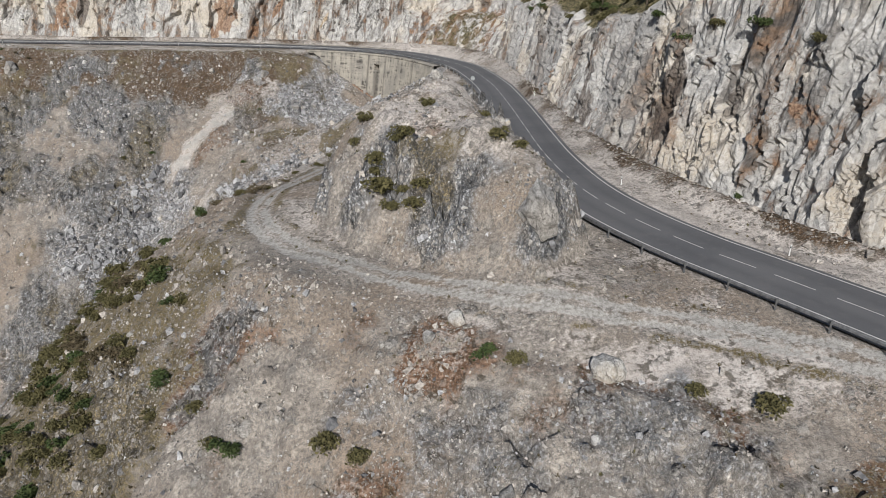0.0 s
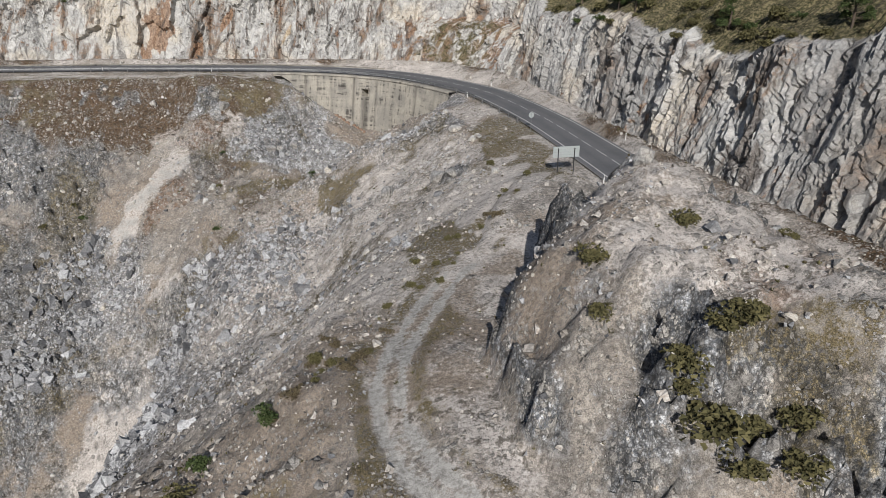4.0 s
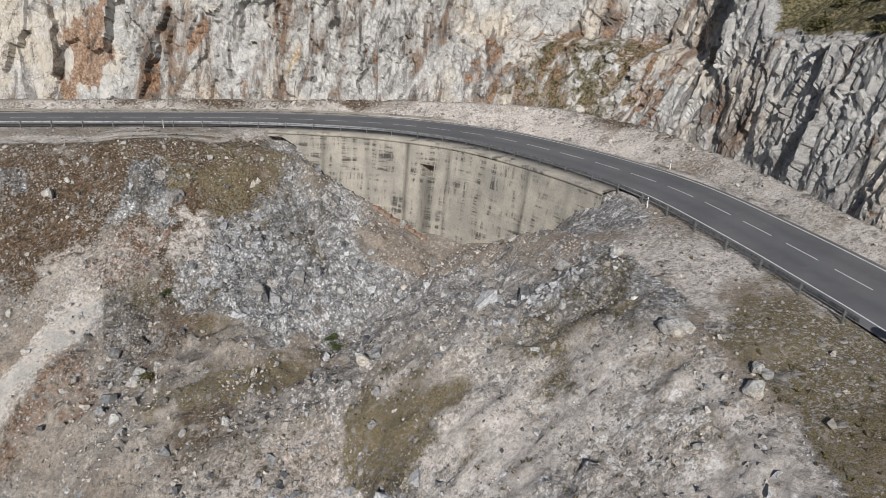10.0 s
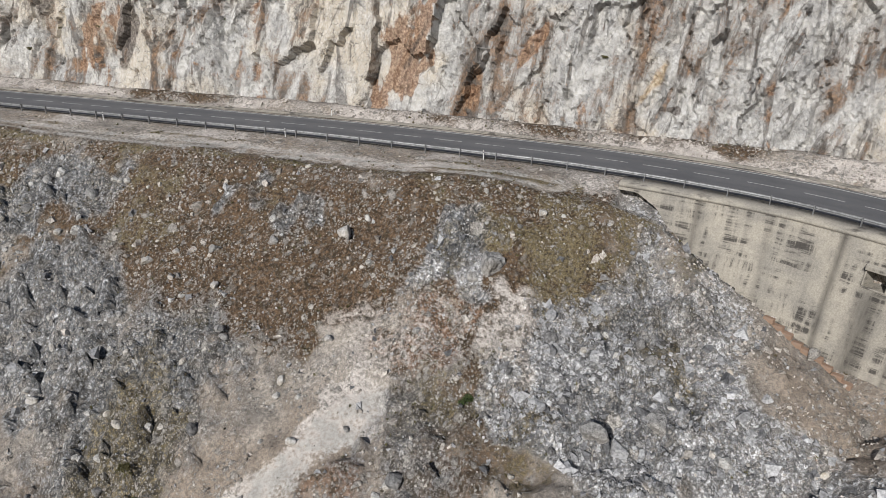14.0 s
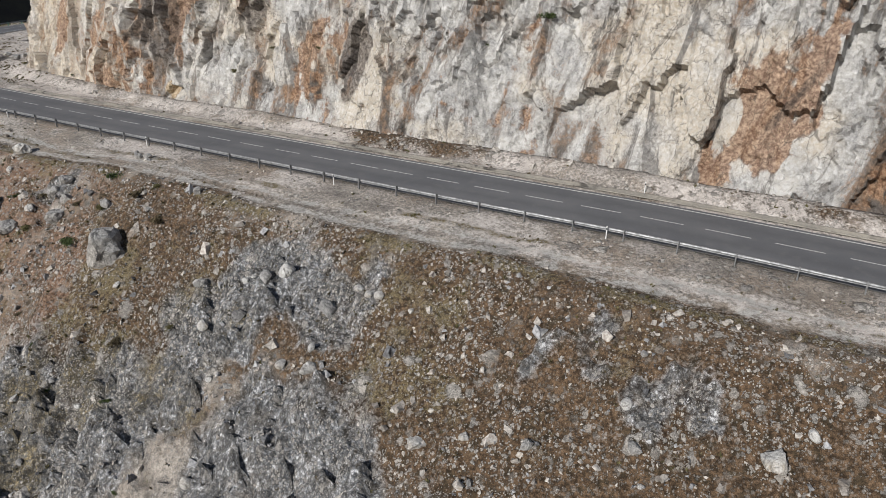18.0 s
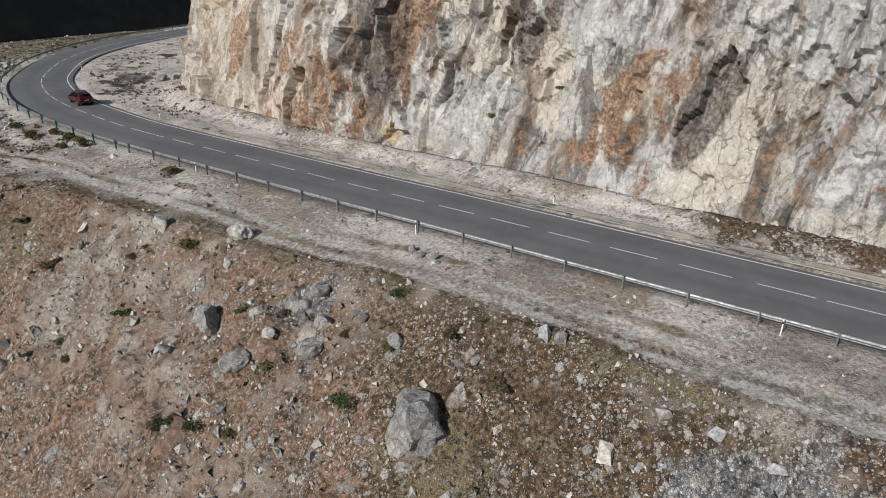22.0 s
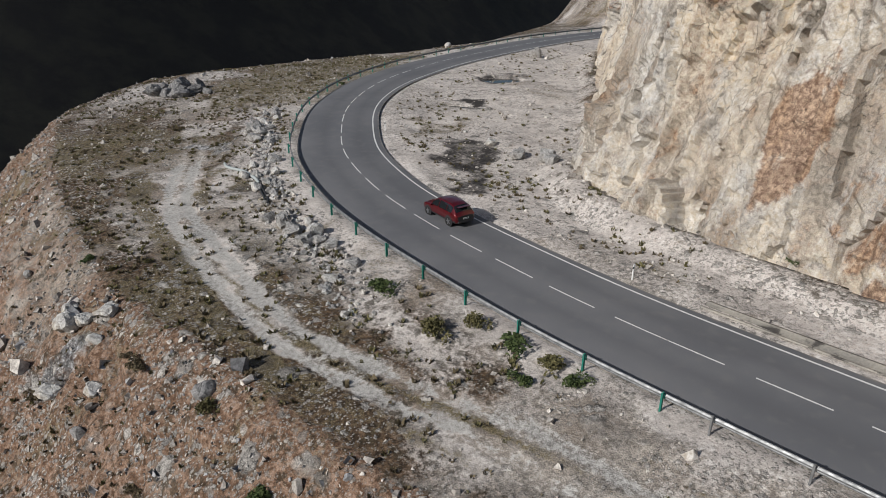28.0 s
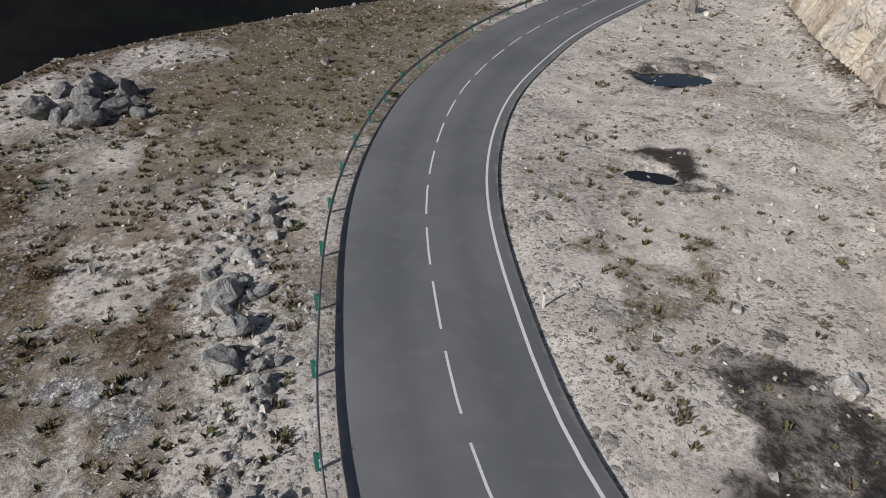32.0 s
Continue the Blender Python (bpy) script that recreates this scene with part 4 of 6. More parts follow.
    rust = (0.75 * fbm(base * (1, 1, 0.3), 8, 3, 91) - 0.05) * (1 - 0.7 * smooth(-6, 14, base[:, 0]))
    rust *= 0.75

    def stain(field, spots):
        """Patches on the face: x, y, height, width, reach up and down, lean, strength."""
        jag = 0.9 * fbm(base * (1, 1, 0.22), 2.4, 4, 97) + 0.5 * fbm(base, 5, 2, 98)
        for x, y, h, r, up, lean_, k in spots:
            ragged = 0.8 * min(1.0, max(0.12, r / 1.6))
            off = np.hypot(base[:, 0] - x - lean_ * (base[:, 2] - h), (base[:, 1] - y) * (0.35 if x < 85 else 1.0)) / r
            field = np.maximum(field, k * smooth(1.35, 0.25, np.sqrt(off**2 + ((base[:, 2] - h) / up) ** 2) + ragged * jag))
        return field

    rust = stain(rust, ((9.4, 16, 8, 3.4, 9, 0.35, 1.1), (9.2, 16, 4.2, 2.0, 3.4, 0.5, 1.4), (24.6, 17, 8.6, 0.9, 4, 0.6, 0.8), (-41, 16.5, 9, 2.4, 8, 0.25, 0.75), (-65.2, 17.5, 12.5, 2.2, 6, 0, 1.2), (-92, 18, 8.6, 1.6, 4, 0, 1.0), (-118, 46, 14, 3.4, 6, 0.3, 1.3), (39.4, 14, 6.5, 0.9, 4, 0.45, 0.45), (104, -105, 13, 2.5, 3, 0, 0.5), (-17, 18, 6, 2.5, 5, 0.3, 0.35)))
    gold = stain(np.zeros(len(base)), ((-66.4, 16, 2.4, 1.5, 1.6, 0, 1.0), (39.0, 14, 5, 1.2, 4, 0.45, 0.8), (-84, 17, 3, 2.0, 2, 0, 0.5), (-45, 16, 12, 2, 4, 0, 0.4), (-29, 16, 4, 2, 3, 0, 0.4)))
    # brown stains, plus painted darkness of a cave, cracks and an overhang
    dark = stain(np.zeros(len(base)), ((-69.4, 17.5, 11, 3.6, 8, -0.2, 1.3), (-67, 17.5, 6, 1.3, 3, -0.4, 0.8), (-35, 17, 8, 1.5, 7, 0.35, 0.85), (10.6, 16, 9, 0.9, 5, 0.6, 0.65), (-13.2, 18, 9, 0.25, 6.5, 0.32, 0.8), (-52, 17, 13, 2.0, 4, 0.1, 0.7), (100, -91, 6, 2.4, 9, 0, 1.3), (106, -112.5, 6, 1.9, 5, 0, 1.2), (97, -52, 7, 2.2, 5, 0, 0.9), (110, -122, 10, 1.5, 4, 0, 0.6), (-20, 17, 4.8, 0.8, 0.8, 0.3, 0.5), (41.3, 14, 3.2, 1.6, 0.5, -0.6, 0.9)))
    # east face greyer: rock tone, with some of its shade put into the colour
    grey = (0.5 - 0.3 * smooth(-5, 10, base[:, 0]) * smooth(60, 45, base[:, 0])) * fbm(base * (1, 1, 0.25), 9, 3, 95) + 0.6 * sunny * smooth(25, -20, base[:, 1]) * smooth(-125, -100, base[:, 1])
    recess = np.repeat(bump(foot[:, :2], 78, 3, 18, 18)[:, None], rows, 1).ravel() * smooth(11, 8, base[:, 2])
    ob = sheet("cliff", v, cols, rows, CLIFF, {"along": along, "dark": dark, "gold": gold, "rust": np.maximum(rust, 0.5 * recess), "crack": np.maximum(0.5 * ca, 0.5 * cb), "grey": grey, "warm": smooth(-50, -95, base[:, 0]) * (0.75 + 0.5 * fbm(base, 7, 2, 44)), "grass": grassy + 0.5 * recess}, flat=True)
    LAND["rim"] = v[(upper.ravel() > 0.6) & (upper.ravel() < 16) & (v[:, 0] > 60) & (v[:, 1] > -112) & (v[:, 1] < 5)]
    LAND["face"] = v.reshape(cols, rows, 3)
    return tagged(ob, "steep fractured limestone rock face with rusty patches", "cliff", kind="structure")


build_cliff()


# ======== road, its markings and edges
def build_road():
    a, b = 4.0, ROAD_LEN - 4
    line = stretch_of(a, b, 1.0)
    wide = 0.9 * smooth(24, 52, line[:, 1]) * (line[:, 0] < -90)
    offs = [(4.5, -0.06), (4.1, 0), (3.0, 0.02), (1.8, 0.035), (0.9, 0.045), (0, 0.05), (-0.9, 0.045), (-1.8, 0.035), (-3.0 - 0.6 * wide, 0.02), (-3.85 - wide, 0), (-4.15 - wide, -0.06)]
    wear = np.array([0, 0, 0.2, 1.0, 0.3, 0.1, 0.3, 1.0, 0.2, 0, 0], float)
    dust = np.array([0.7, 0.3, 0, 0, 0, 0, 0, 0, 0, 0.3, 0.75], float)
    road = strip("road", line, offs, ASPHALT, None, {"wear": wear, "dust": dust})
    tagged(road, "two-lane grey asphalt mountain road with worn white markings", "road", kind="structure")
    outer = stretch_of(a, s_at(30, 5), 1.0)
    for o, run in ((3.62, outer), (-3.48 - wide, line)):
        e = strip("edge_line", run, [(o + 0.075, 0.013), (o - 0.075, 0.013)], WHITE_LINE, road)
        tagged(e, "worn white edge line")
    # dashes of 3.5 m, laid out stretch by stretch: from, to, one dash's middle, spacing
    mark = s_at(-11.5, 5.1)
    for low, high, middle, gap in ((8.0, 313.0, mark - 48.0, 5.0), (313.0, 367.0, mark + 0.6, 5.0), (367.0, 436.0, mark + 19.5, 4.93), (436.0, b - 4, mark + 86.3, 4.77)):
        c = middle + gap * math.ceil((low - middle) / gap)
        while c < high:
            strip("lane_dash", stretch_of(c - 1.7, c + 1.7, 0.5), [(0.055, 0.056), (-0.055, 0.056)], WHITE_LINE, road)
            c += gap


build_road()


def build_gutter():
    line = stretch_of(s_at(60, -4), s_at(-92, 4), 1.0)
    ob = strip("gutter", line, [(-4.75, -0.02), (-4.78, 0.03), (-4.9, 0.03), (-5.25, -0.13), (-5.6, 0.05), (-5.75, 0.06), (-5.78, -0.1)], CONCRETE)
    tagged(ob, "shallow concrete gutter beside the road", "gutter", kind="structure")


build_gutter()


# ======== crash barriers
def frame_at(s):
    p = stretch_of(s - 0.5, s + 0.5, 0.5)
    d = Vector((*(p[2, :2] - p[0, :2]), 0)).normalized()
    return Vector(p[1]), d, Vector((-d.y, d.x, 0))


def barrier(a, b, off, posts, label):
    base = new("crash_barrier")
    base.location = Vector(frame_at(a)[0])
    bpy.context.view_layer.update()
    tagged(base, label, "crash barrier")
    line = stretch_of(a, b, 1.0)
    wave = [(0.0, 0.42), (0.05, 0.45), (0.05, 0.50), (-0.01, 0.54), (-0.01, 0.60), (0.05, 0.64), (0.05, 0.69), (0.0, 0.72), (-0.02, 0.72), (0.03, 0.685), (0.03, 0.645), (-0.035, 0.605), (-0.035, 0.535), (0.03, 0.495), (0.03, 0.455), (-0.02, 0.42), (0.0, 0.42)]
    parts = [strip("beam", line, [(off - o, h) for o, h in wave], STEEL)]
    me = None
    s = a + 1
    while s < b:
        p, d, left = frame_at(s)
        if me is None:
            bm = bmesh.new()
            for x, y, w, t in ((0, 0, 0.012, 0.14), (0.04, 0.064, 0.08, 0.012), (0.04, -0.064, 0.08, 0.012)):
                box(bm, x, y, 0.25, w, t, 1.16)
            box(bm, 0.02, -0.12, 0.58, 0.10, 0.16, 0.2)
            me = bpy.data.meshes.new("post")
            bm.to_mesh(me)
            me.materials.append(posts)
            bm.free()
        o = new("post", me)
        o.matrix_world = Matrix.Translation(p + left * (off + 0.16)) @ Matrix.Rotation(math.atan2(d.y, d.x), 4, "Z")
        parts.append(o)
        s += 4.0
    inv = base.matrix_world.inverted()
    for o in parts:
        o.parent = base
        o.matrix_parent_inverse = inv
    return base


barrier(8, s_at(96.0, -122), 5.15, STEEL, "galvanised steel crash barrier along the gravel shoulder")
barrier(s_at(88.0, -55), s_at(-88, 4), 5.15, STEEL, "long galvanised crash barrier beside the open drop")
barrier(s_at(-88, 4) + 0.02, ROAD_LEN - 20, 5.15, GREEN_PAINT, "galvanised crash barrier on green posts round the bend")


# ======== retaining wall under the first bend
def build_wall():
    a, b = s_at(80.5, -26.5), s_at(39.0, 3.5)
    top = stretch_of(a, b, 0.5)
    d = np.gradient(top[:, :2], axis=0)
    d /= np.linalg.norm(d, axis=1)[:, None]
    left = np.stack([-d[:, 1], d[:, 0]], 1)
    head = top[:, :2] + left * 6.9
    drop = np.interp(head[:, 0], [39.5, 41.5, 45.5, 50, 55, 62, 66, 69, 72, 78], [0.6, 1.6, 6.0, 10.8, 12.2, 12.4, 10.6, 7.5, 4.8, 3.0])
    foot = np.column_stack([head + left * 0.2 * drop[:, None], top[:, 2] - drop])
    rows = 26
    t = np.linspace(0, 1.12, rows)
    low, hi = foot[:, :3], np.column_stack([head, top[:, 2] - 0.1])
    v = hi[:, None] + (low - hi)[:, None] * t[None, :, None]
    s = np.linspace(0, len(top) * 0.5, len(top))
    spot = np.abs(v - (58.4, -11.3, -3.4)).sum(-1)
    ci, ri = np.unravel_index(spot.argmin(), spot.shape)
    run = np.zeros((len(top), rows))
    place = np.repeat(s[:, None], rows, 1)
    place -= place[ci, ri]
    for c in np.arange(-3.4 - 6.8 * 4, 40, 6.8):
        run = np.maximum(run, (0.95, 0.3, 0.8, 0.2, 0.5)[int(c // 6.8) % 5] * np.exp(-(((place - c) / 0.30) ** 2)))
    wet = np.exp(-((place / 1.1) ** 2)) * smooth(ri - 1, ri + 5, np.arange(rows))[None] * 0.7
    run = np.maximum(run, wet)
    hole = np.ones((len(top), rows), bool)
    hole[ci - 2 : ci + 3, ri - 1 : ri + 3] = False
    wall = sheet("retaining_wall", v.reshape(-1, 3), len(top), rows, WALL_CONCRETE, {"run": run.ravel(), "along": place.ravel()}, hole.ravel())
    tagged(wall, "tall stained concrete retaining wall under the road bend", "retaining wall", kind="structure")
    cap = np.column_stack([head, top[:, 2]])
    strip("coping", cap, [(-2.5, -0.1), (-2.5, -0.03), (0.12, 0.0), (0.12, -0.35), (-0.1, -0.35)], CONCRETE, wall)
    # drain outlet: a splayed niche with a dark pipe mouth
    c = [Vector(v[i, j]) for i, j in ((ci - 2, ri - 1), (ci + 2, ri - 1), (ci + 2, ri + 2), (ci - 2, ri + 2))]
    n = (c[1] - c[0]).cross(c[2] - c[0]).normalized()
    if n.y > 0:
        n = -n
    back = [p - n * 2.4 + (sum(c, Vector()) / 4 - p) * 0.35 for p in c]
    bm = bmesh.new()
    f, k = [bm.verts.new(p + n * 0.01) for p in c], [bm.verts.new(p) for p in back]
    for i in range(4):
        bm.faces.new((f[i], f[(i + 1) % 4], k[(i + 1) % 4], k[i]))
    bm.faces.new(k)
    part("drain_niche", bm, CONCRETE, wall)
    mid = sum(back, Vector()) / 4
    bm = bmesh.new()
    bmesh.ops.create_circle(bm, cap_ends=True, segments=20, radius=0.62, matrix=Matrix.Translation(mid + n * 0.03) @ n.to_track_quat("Z", "Y").to_matrix().to_4x4())
    part("pipe_mouth", bm, BLACK_PLASTIC, wall, "dark drain pipe mouth")
    bm = bmesh.new()
    for i in range(4):
        p, q = c[i], c[(i + 1) % 4]
        rod(bm, p + n * 0.04, q + n * 0.04, 0.07, 4)
    rod(bm, c[0] + n * 0.25, c[1] + n * 0.25, 0.32, 6)
    part("niche_rim", bm, CONCRETE, wall)
    # broken tile channel at the foot
    for i in range(9):
        p = Vector(v[min(ci - 2 + 2 * i, len(top) - 1), rows - 4]) + n * 1.1
        bm = bmesh.new()
        box(bm, 0, 0, 0, 0.85, 0.5, 0.5, 0.04)
        o = part("channel_block", bm, BRICK)
        o.matrix_world = pose(p.x, p.y, float(land_at((p.x, p.y))[0]) + 0.12, 6 * (i % 3 - 1), 4 * (i % 2), math.degrees(math.atan2(d[ci][1], d[ci][0])))
        tagged(o, "weathered orange masonry block at the wall foot", "block", "masonry blocks at the wall foot")


BRICK = make_paint("weathered_brick", (0.30, 0.20, 0.14), 0.6)
build_wall()


# ======== loose stones, each a small angular block, lying on the ground
def block_shapes(kinds, subdivisions, seed):
    rng = np.random.default_rng(seed)
    shapes = []
    for _ in range(kinds):
        bm = bmesh.new()
        bmesh.ops.create_icosphere(bm, subdivisions=subdivisions, radius=1)
        v = np.array([p.co for p in bm.verts])
        f = np.array([[q.index for q in t.verts] for t in bm.faces])
        bm.free()
        for _ in range(7):
            n = rng.normal(size=3)
            n /= np.linalg.norm(n)
            h = rng.uniform(0.45, 0.85)
            over = np.maximum(v @ n - h, 0)
            v = v - over[:, None] * n
        shapes.append((v * rng.uniform(0.75, 1.3, 3) * (1, 1, 0.8), f))
    return shapes


def chips(kinds, seed):
    """Angular blocks of eight corners."""
    rng = np.random.default_rng(seed)
    c = np.array([(x, y, z) for x in (-1, 1) for y in (-1, 1) for z in (-1, 1)], float)
    f = np.array([(0, 1, 3), (0, 3, 2), (4, 6, 7), (4, 7, 5), (0, 4, 5), (0, 5, 1), (2, 3, 7), (2, 7, 6), (0, 2, 6), (0, 6, 4), (1, 5, 7), (1, 7, 3)])
    return [((c + rng.uniform(-0.8, 0.35, (8, 3)) * np.sign(c)) * rng.uniform(0.5, 1.15, 3), f) for _ in range(kinds)]


def shards(kinds, seed):
    """Small splinters with a ridge, open below."""
    rng = np.random.default_rng(seed)
    v = np.array([(-1, -0.7, -0.5), (1, -0.7, -0.5), (1, 0.7, -0.5), (-1, 0.7, -0.5), (-0.4, 0, 0.6), (0.45, 0.1, 0.5)])
    f = np.array([(0, 1, 5), (0, 5, 4), (2, 3, 4), (2, 4, 5), (1, 2, 5), (3, 0, 4)])
    return [(v * rng.uniform(0.7, 1.2, 3) + rng.uniform(-0.25, 0.25, (6, 3)), f) for _ in range(kinds)]


SMALL, LARGE, SHARDS = chips(14, 4), block_shapes(6, 2, 5), shards(12, 6)


def turns(rng, n):
    q = rng.normal(size=(n, 4))
    q /= np.linalg.norm(q, axis=1)[:, None]
    w, x, y, z = q.T
    return np.stack([1 - 2 * (y * y + z * z), 2 * (x * y - z * w), 2 * (x * z + y * w), 2 * (x * y + z * w), 1 - 2 * (x * x + z * z), 2 * (y * z - x * w),
                     2 * (x * z - y * w), 2 * (y * z + x * w), 1 - 2 * (x * x + y * y)], 1).reshape(n, 3, 3)


def pile(name, label, xy, size, shapes, mat, seed):
    """Many stones as one mesh."""
    rng = np.random.default_rng(seed)
    z = land_at(xy)
    verts, faces, base = [], [], 0
    kind = rng.integers(0, len(shapes), len(xy))
    for k, (v, f) in enumerate(shapes):
        m = kind == k
        n = int(m.sum())
        if n == 0:
            continue
        p = np.einsum("nij,vj->nvi", turns(rng, n), v) * size[m, None, None] + np.column_stack([xy[m], z[m] + 0.22 * size[m]])[:, None]
        verts.append(p.reshape(-1, 3))
        faces.append((np.arange(n)[:, None, None] * len(v) + f[None] + base).reshape(-1, 3))
        base += n * len(v)
    ob = raw_mesh(name, np.vstack(verts), np.vstack(faces), mat)
    return tagged(ob, label, "stones", kind="stuff")


def sown(rng, n, box_, chance):
    """Places in a box, kept by a chance that the ground there gives."""
    xy = np.column_stack([rng.uniform(box_[0], box_[1], n), rng.uniform(box_[2], box_[3], n)])
    return xy[rng.uniform(size=n) < chance(xy)]


def sizes(rng, n, least, most, power):
    return np.clip(least * rng.uniform(1e-4, 1, n) ** -power, least, most)


# ======== boulders that stand out
def boulder(x, y, r, seed, label, mat=None, flat=1.0, fine=3):
    rng = np.random.default_rng(seed)
    bm = bmesh.new()
    bmesh.ops.create_icosphere(bm, subdivisions=fine, radius=1)
    v = np.array([p.co for p in bm.verts])
    for _ in range(12):
        n = rng.normal(size=3)
        n /= np.linalg.norm(n)
        v = v - np.maximum(v @ n - rng.uniform(0.5, 0.85), 0)[:, None] * n
    v = v * rng.uniform(0.8, 1.2, 3) * (r, r, r * flat)
    val, _ = facets(v + seed * 7.3, 0.55 * r, seed, 0.8)
    v = v * (1 + 0.10 * val[:, None] + 0.10 * fbm(v + seed * 3.1, 0.7 * r, 3, seed)[:, None])
    for p, c in zip(bm.verts, v):
        p.co = c
    ob = part("boulder", bm, mat or BOULDER)
    ob.location = (x, y, float(land_at((x, y))[0]) + 0.35 * r * flat)
    return tagged(ob, label, "boulder", "boulders on the slope")



def sow_stones():
    rng = np.random.default_rng(11)
    view = (-205, 122, -172, 95)

    def seen(xy):
        return (land_at(xy, "db") < 62) & (land_at(xy, "rocky") < 0.5) & (land_at(xy, "dr") > 5.6)

    def clump(xy, size=5, seed=3):
        return 0.42 + 1.15 * np.clip(fbm(np.column_stack([xy, xy[:, 0] * 0]), size, 2, seed), -0.5, 1)

    def on_slope(xy):
        z = {k: land_at(xy, k) for k in ("earth", "scree", "pale", "track", "shelf", "rock", "knoll")}
        open_ = (1 - z["shelf"]) + 0.8 * z["knoll"]
        return seen(xy) * clump(xy) * open_ * (0.55 + 0.5 * z["scree"] - 0.25 * z["earth"] - 0.45 * np.clip(z["rock"], 0, 1) - 0.25 * z["pale"]) * (1 - z["track"])

    xy = sown(rng, 400000, view, on_slope)
    grey = land_at(xy, "scree") + land_at(xy, "rock") + 0.5 * rng.normal(size=len(xy)) > 0.55
    s = sizes(rng, len(xy), 0.075, 0.40, 0.36)
    pile("slope_stones", "pale limestone stones strewn over the brown slope", xy[~grey], s[~grey], SMALL, STONE_PALE, 1)
    pile("scree", "grey broken scree blocks on the steep slope", xy[grey], s[grey] * 1.15, SMALL, STONE_GREY, 2)

    def loose(xy):
        rubble = np.clip(land_at(xy, "scree") + 0.12 * land_at(xy, "rock"), 0, 1)
        return seen(xy) * ((1 - land_at(xy, "shelf")) + land_at(xy, "knoll")) * rubble**2 * (1 - 0.85 * np.clip(land_at(xy, "pale"), 0, 1)) * clump(xy, 7, 12)

    xy = sown(rng, 900000, view, loose)
    pile("broken_scree", "grey angular scree blocks packed on the steep slope", xy, sizes(rng, len(xy), 0.13, 0.9, 0.42) * np.where(xy[:, 1] > -36, 0.55, 1.0), SMALL, STONE_GREY, 7)

    def gritty(xy):
        return seen(xy) * (land_at(xy, "db") < 45) * ((1 - land_at(xy, "shelf")) + land_at(xy, "knoll")) * clump(xy, 3, 31) * (1 - land_at(xy, "track")) * (1 - 0.6 * np.clip(land_at(xy, "grass"), 0, 1)) * (1 - 0.7 * np.clip(land_at(xy, "rock"), 0, 1))

    xy = sown(rng, 420000, view, gritty)
    blue = land_at(xy, "scree") + land_at(xy, "rock") + 0.5 * rng.normal(size=len(xy)) > 0.5
    s = sizes(rng, len(xy), 0.06, 0.26, 0.33)
    pile("slope_grit", "small pale limestone splinters strewn over the slope", xy[~blue], s[~blue], SHARDS, STONE_PALE, 21)
    pile("scree_grit", "small grey limestone splinters in the scree", xy[blue], s[blue] * 1.25, SHARDS, STONE_GREY, 22)

    def on_shelf(xy):
        edge = land_at(xy, "dc")
        return seen(xy) * land_at(xy, "shelf") * (1 - land_at(xy, "track")) * np.clip(0.13 + 0.8 * np.exp(-edge / 1.8) + 0.2 * (clump(xy, 4, 8) > 0.9), 0, 1)

    xy = sown(rng, 250000, view, on_shelf)
    pile("verge_rubble", "small pale rubble on the gravel verge", xy, sizes(rng, len(xy), 0.06, 0.4, 0.35), SMALL, STONE_PALE, 3)

    def big(xy):
        open_ = (1 - land_at(xy, "shelf")) + 0.5 * land_at(xy, "knoll")
        return seen(xy) * open_ * np.clip(0.12 + 0.25 * land_at(xy, "rock") + 0.55 * land_at(xy, "scree") * (clump(xy, 9, 5) > 0.7), 0, 1) * (1 - land_at(xy, "pale"))

    xy = sown(rng, 9000, view, big)
    pile("fallen_blocks", "grey angular fallen limestone blocks on the slope", xy, sizes(rng, len(xy), 0.30, 0.85, 0.33), LARGE, BOULDER, 4)

    # bank of broken blocks below the barrier at the bend
    bank = spline([(-105, -5.4, 0), (-108.3, -4.4, 0), (-113, -2.9, 0), (-118.3, -1.7, 0), (-124, 0.6, 0), (-133.5, 5, 0), (-137, 7.4, 0), (-142, 10, 0), (-147, 12, 0), (-152, 17, 0)], 0.1)
    xy = bank[rng.integers(0, len(bank), 520), :2] + rng.normal(0, 1.0, (520, 2))
    xy = xy[land_at(xy, "dr") > 6.6]
    s = sizes(rng, len(xy), 0.13, 0.62, 0.4)
    pile("rock_bank", "bank of broken grey blocks below the crash barrier", xy[s < 0.3], s[s < 0.3], LARGE, BOULDER, 9)
    for k, ((x, y), r) in enumerate(zip(xy[s >= 0.3], s[s >= 0.3])):
        boulder(x, y, r, 300 + k, "broken grey block in the bank below the crash barrier", (BOULDER_GREY, BOULDER_PALE)[k % 3 == 0], 0.9, 2)


sow_stones()


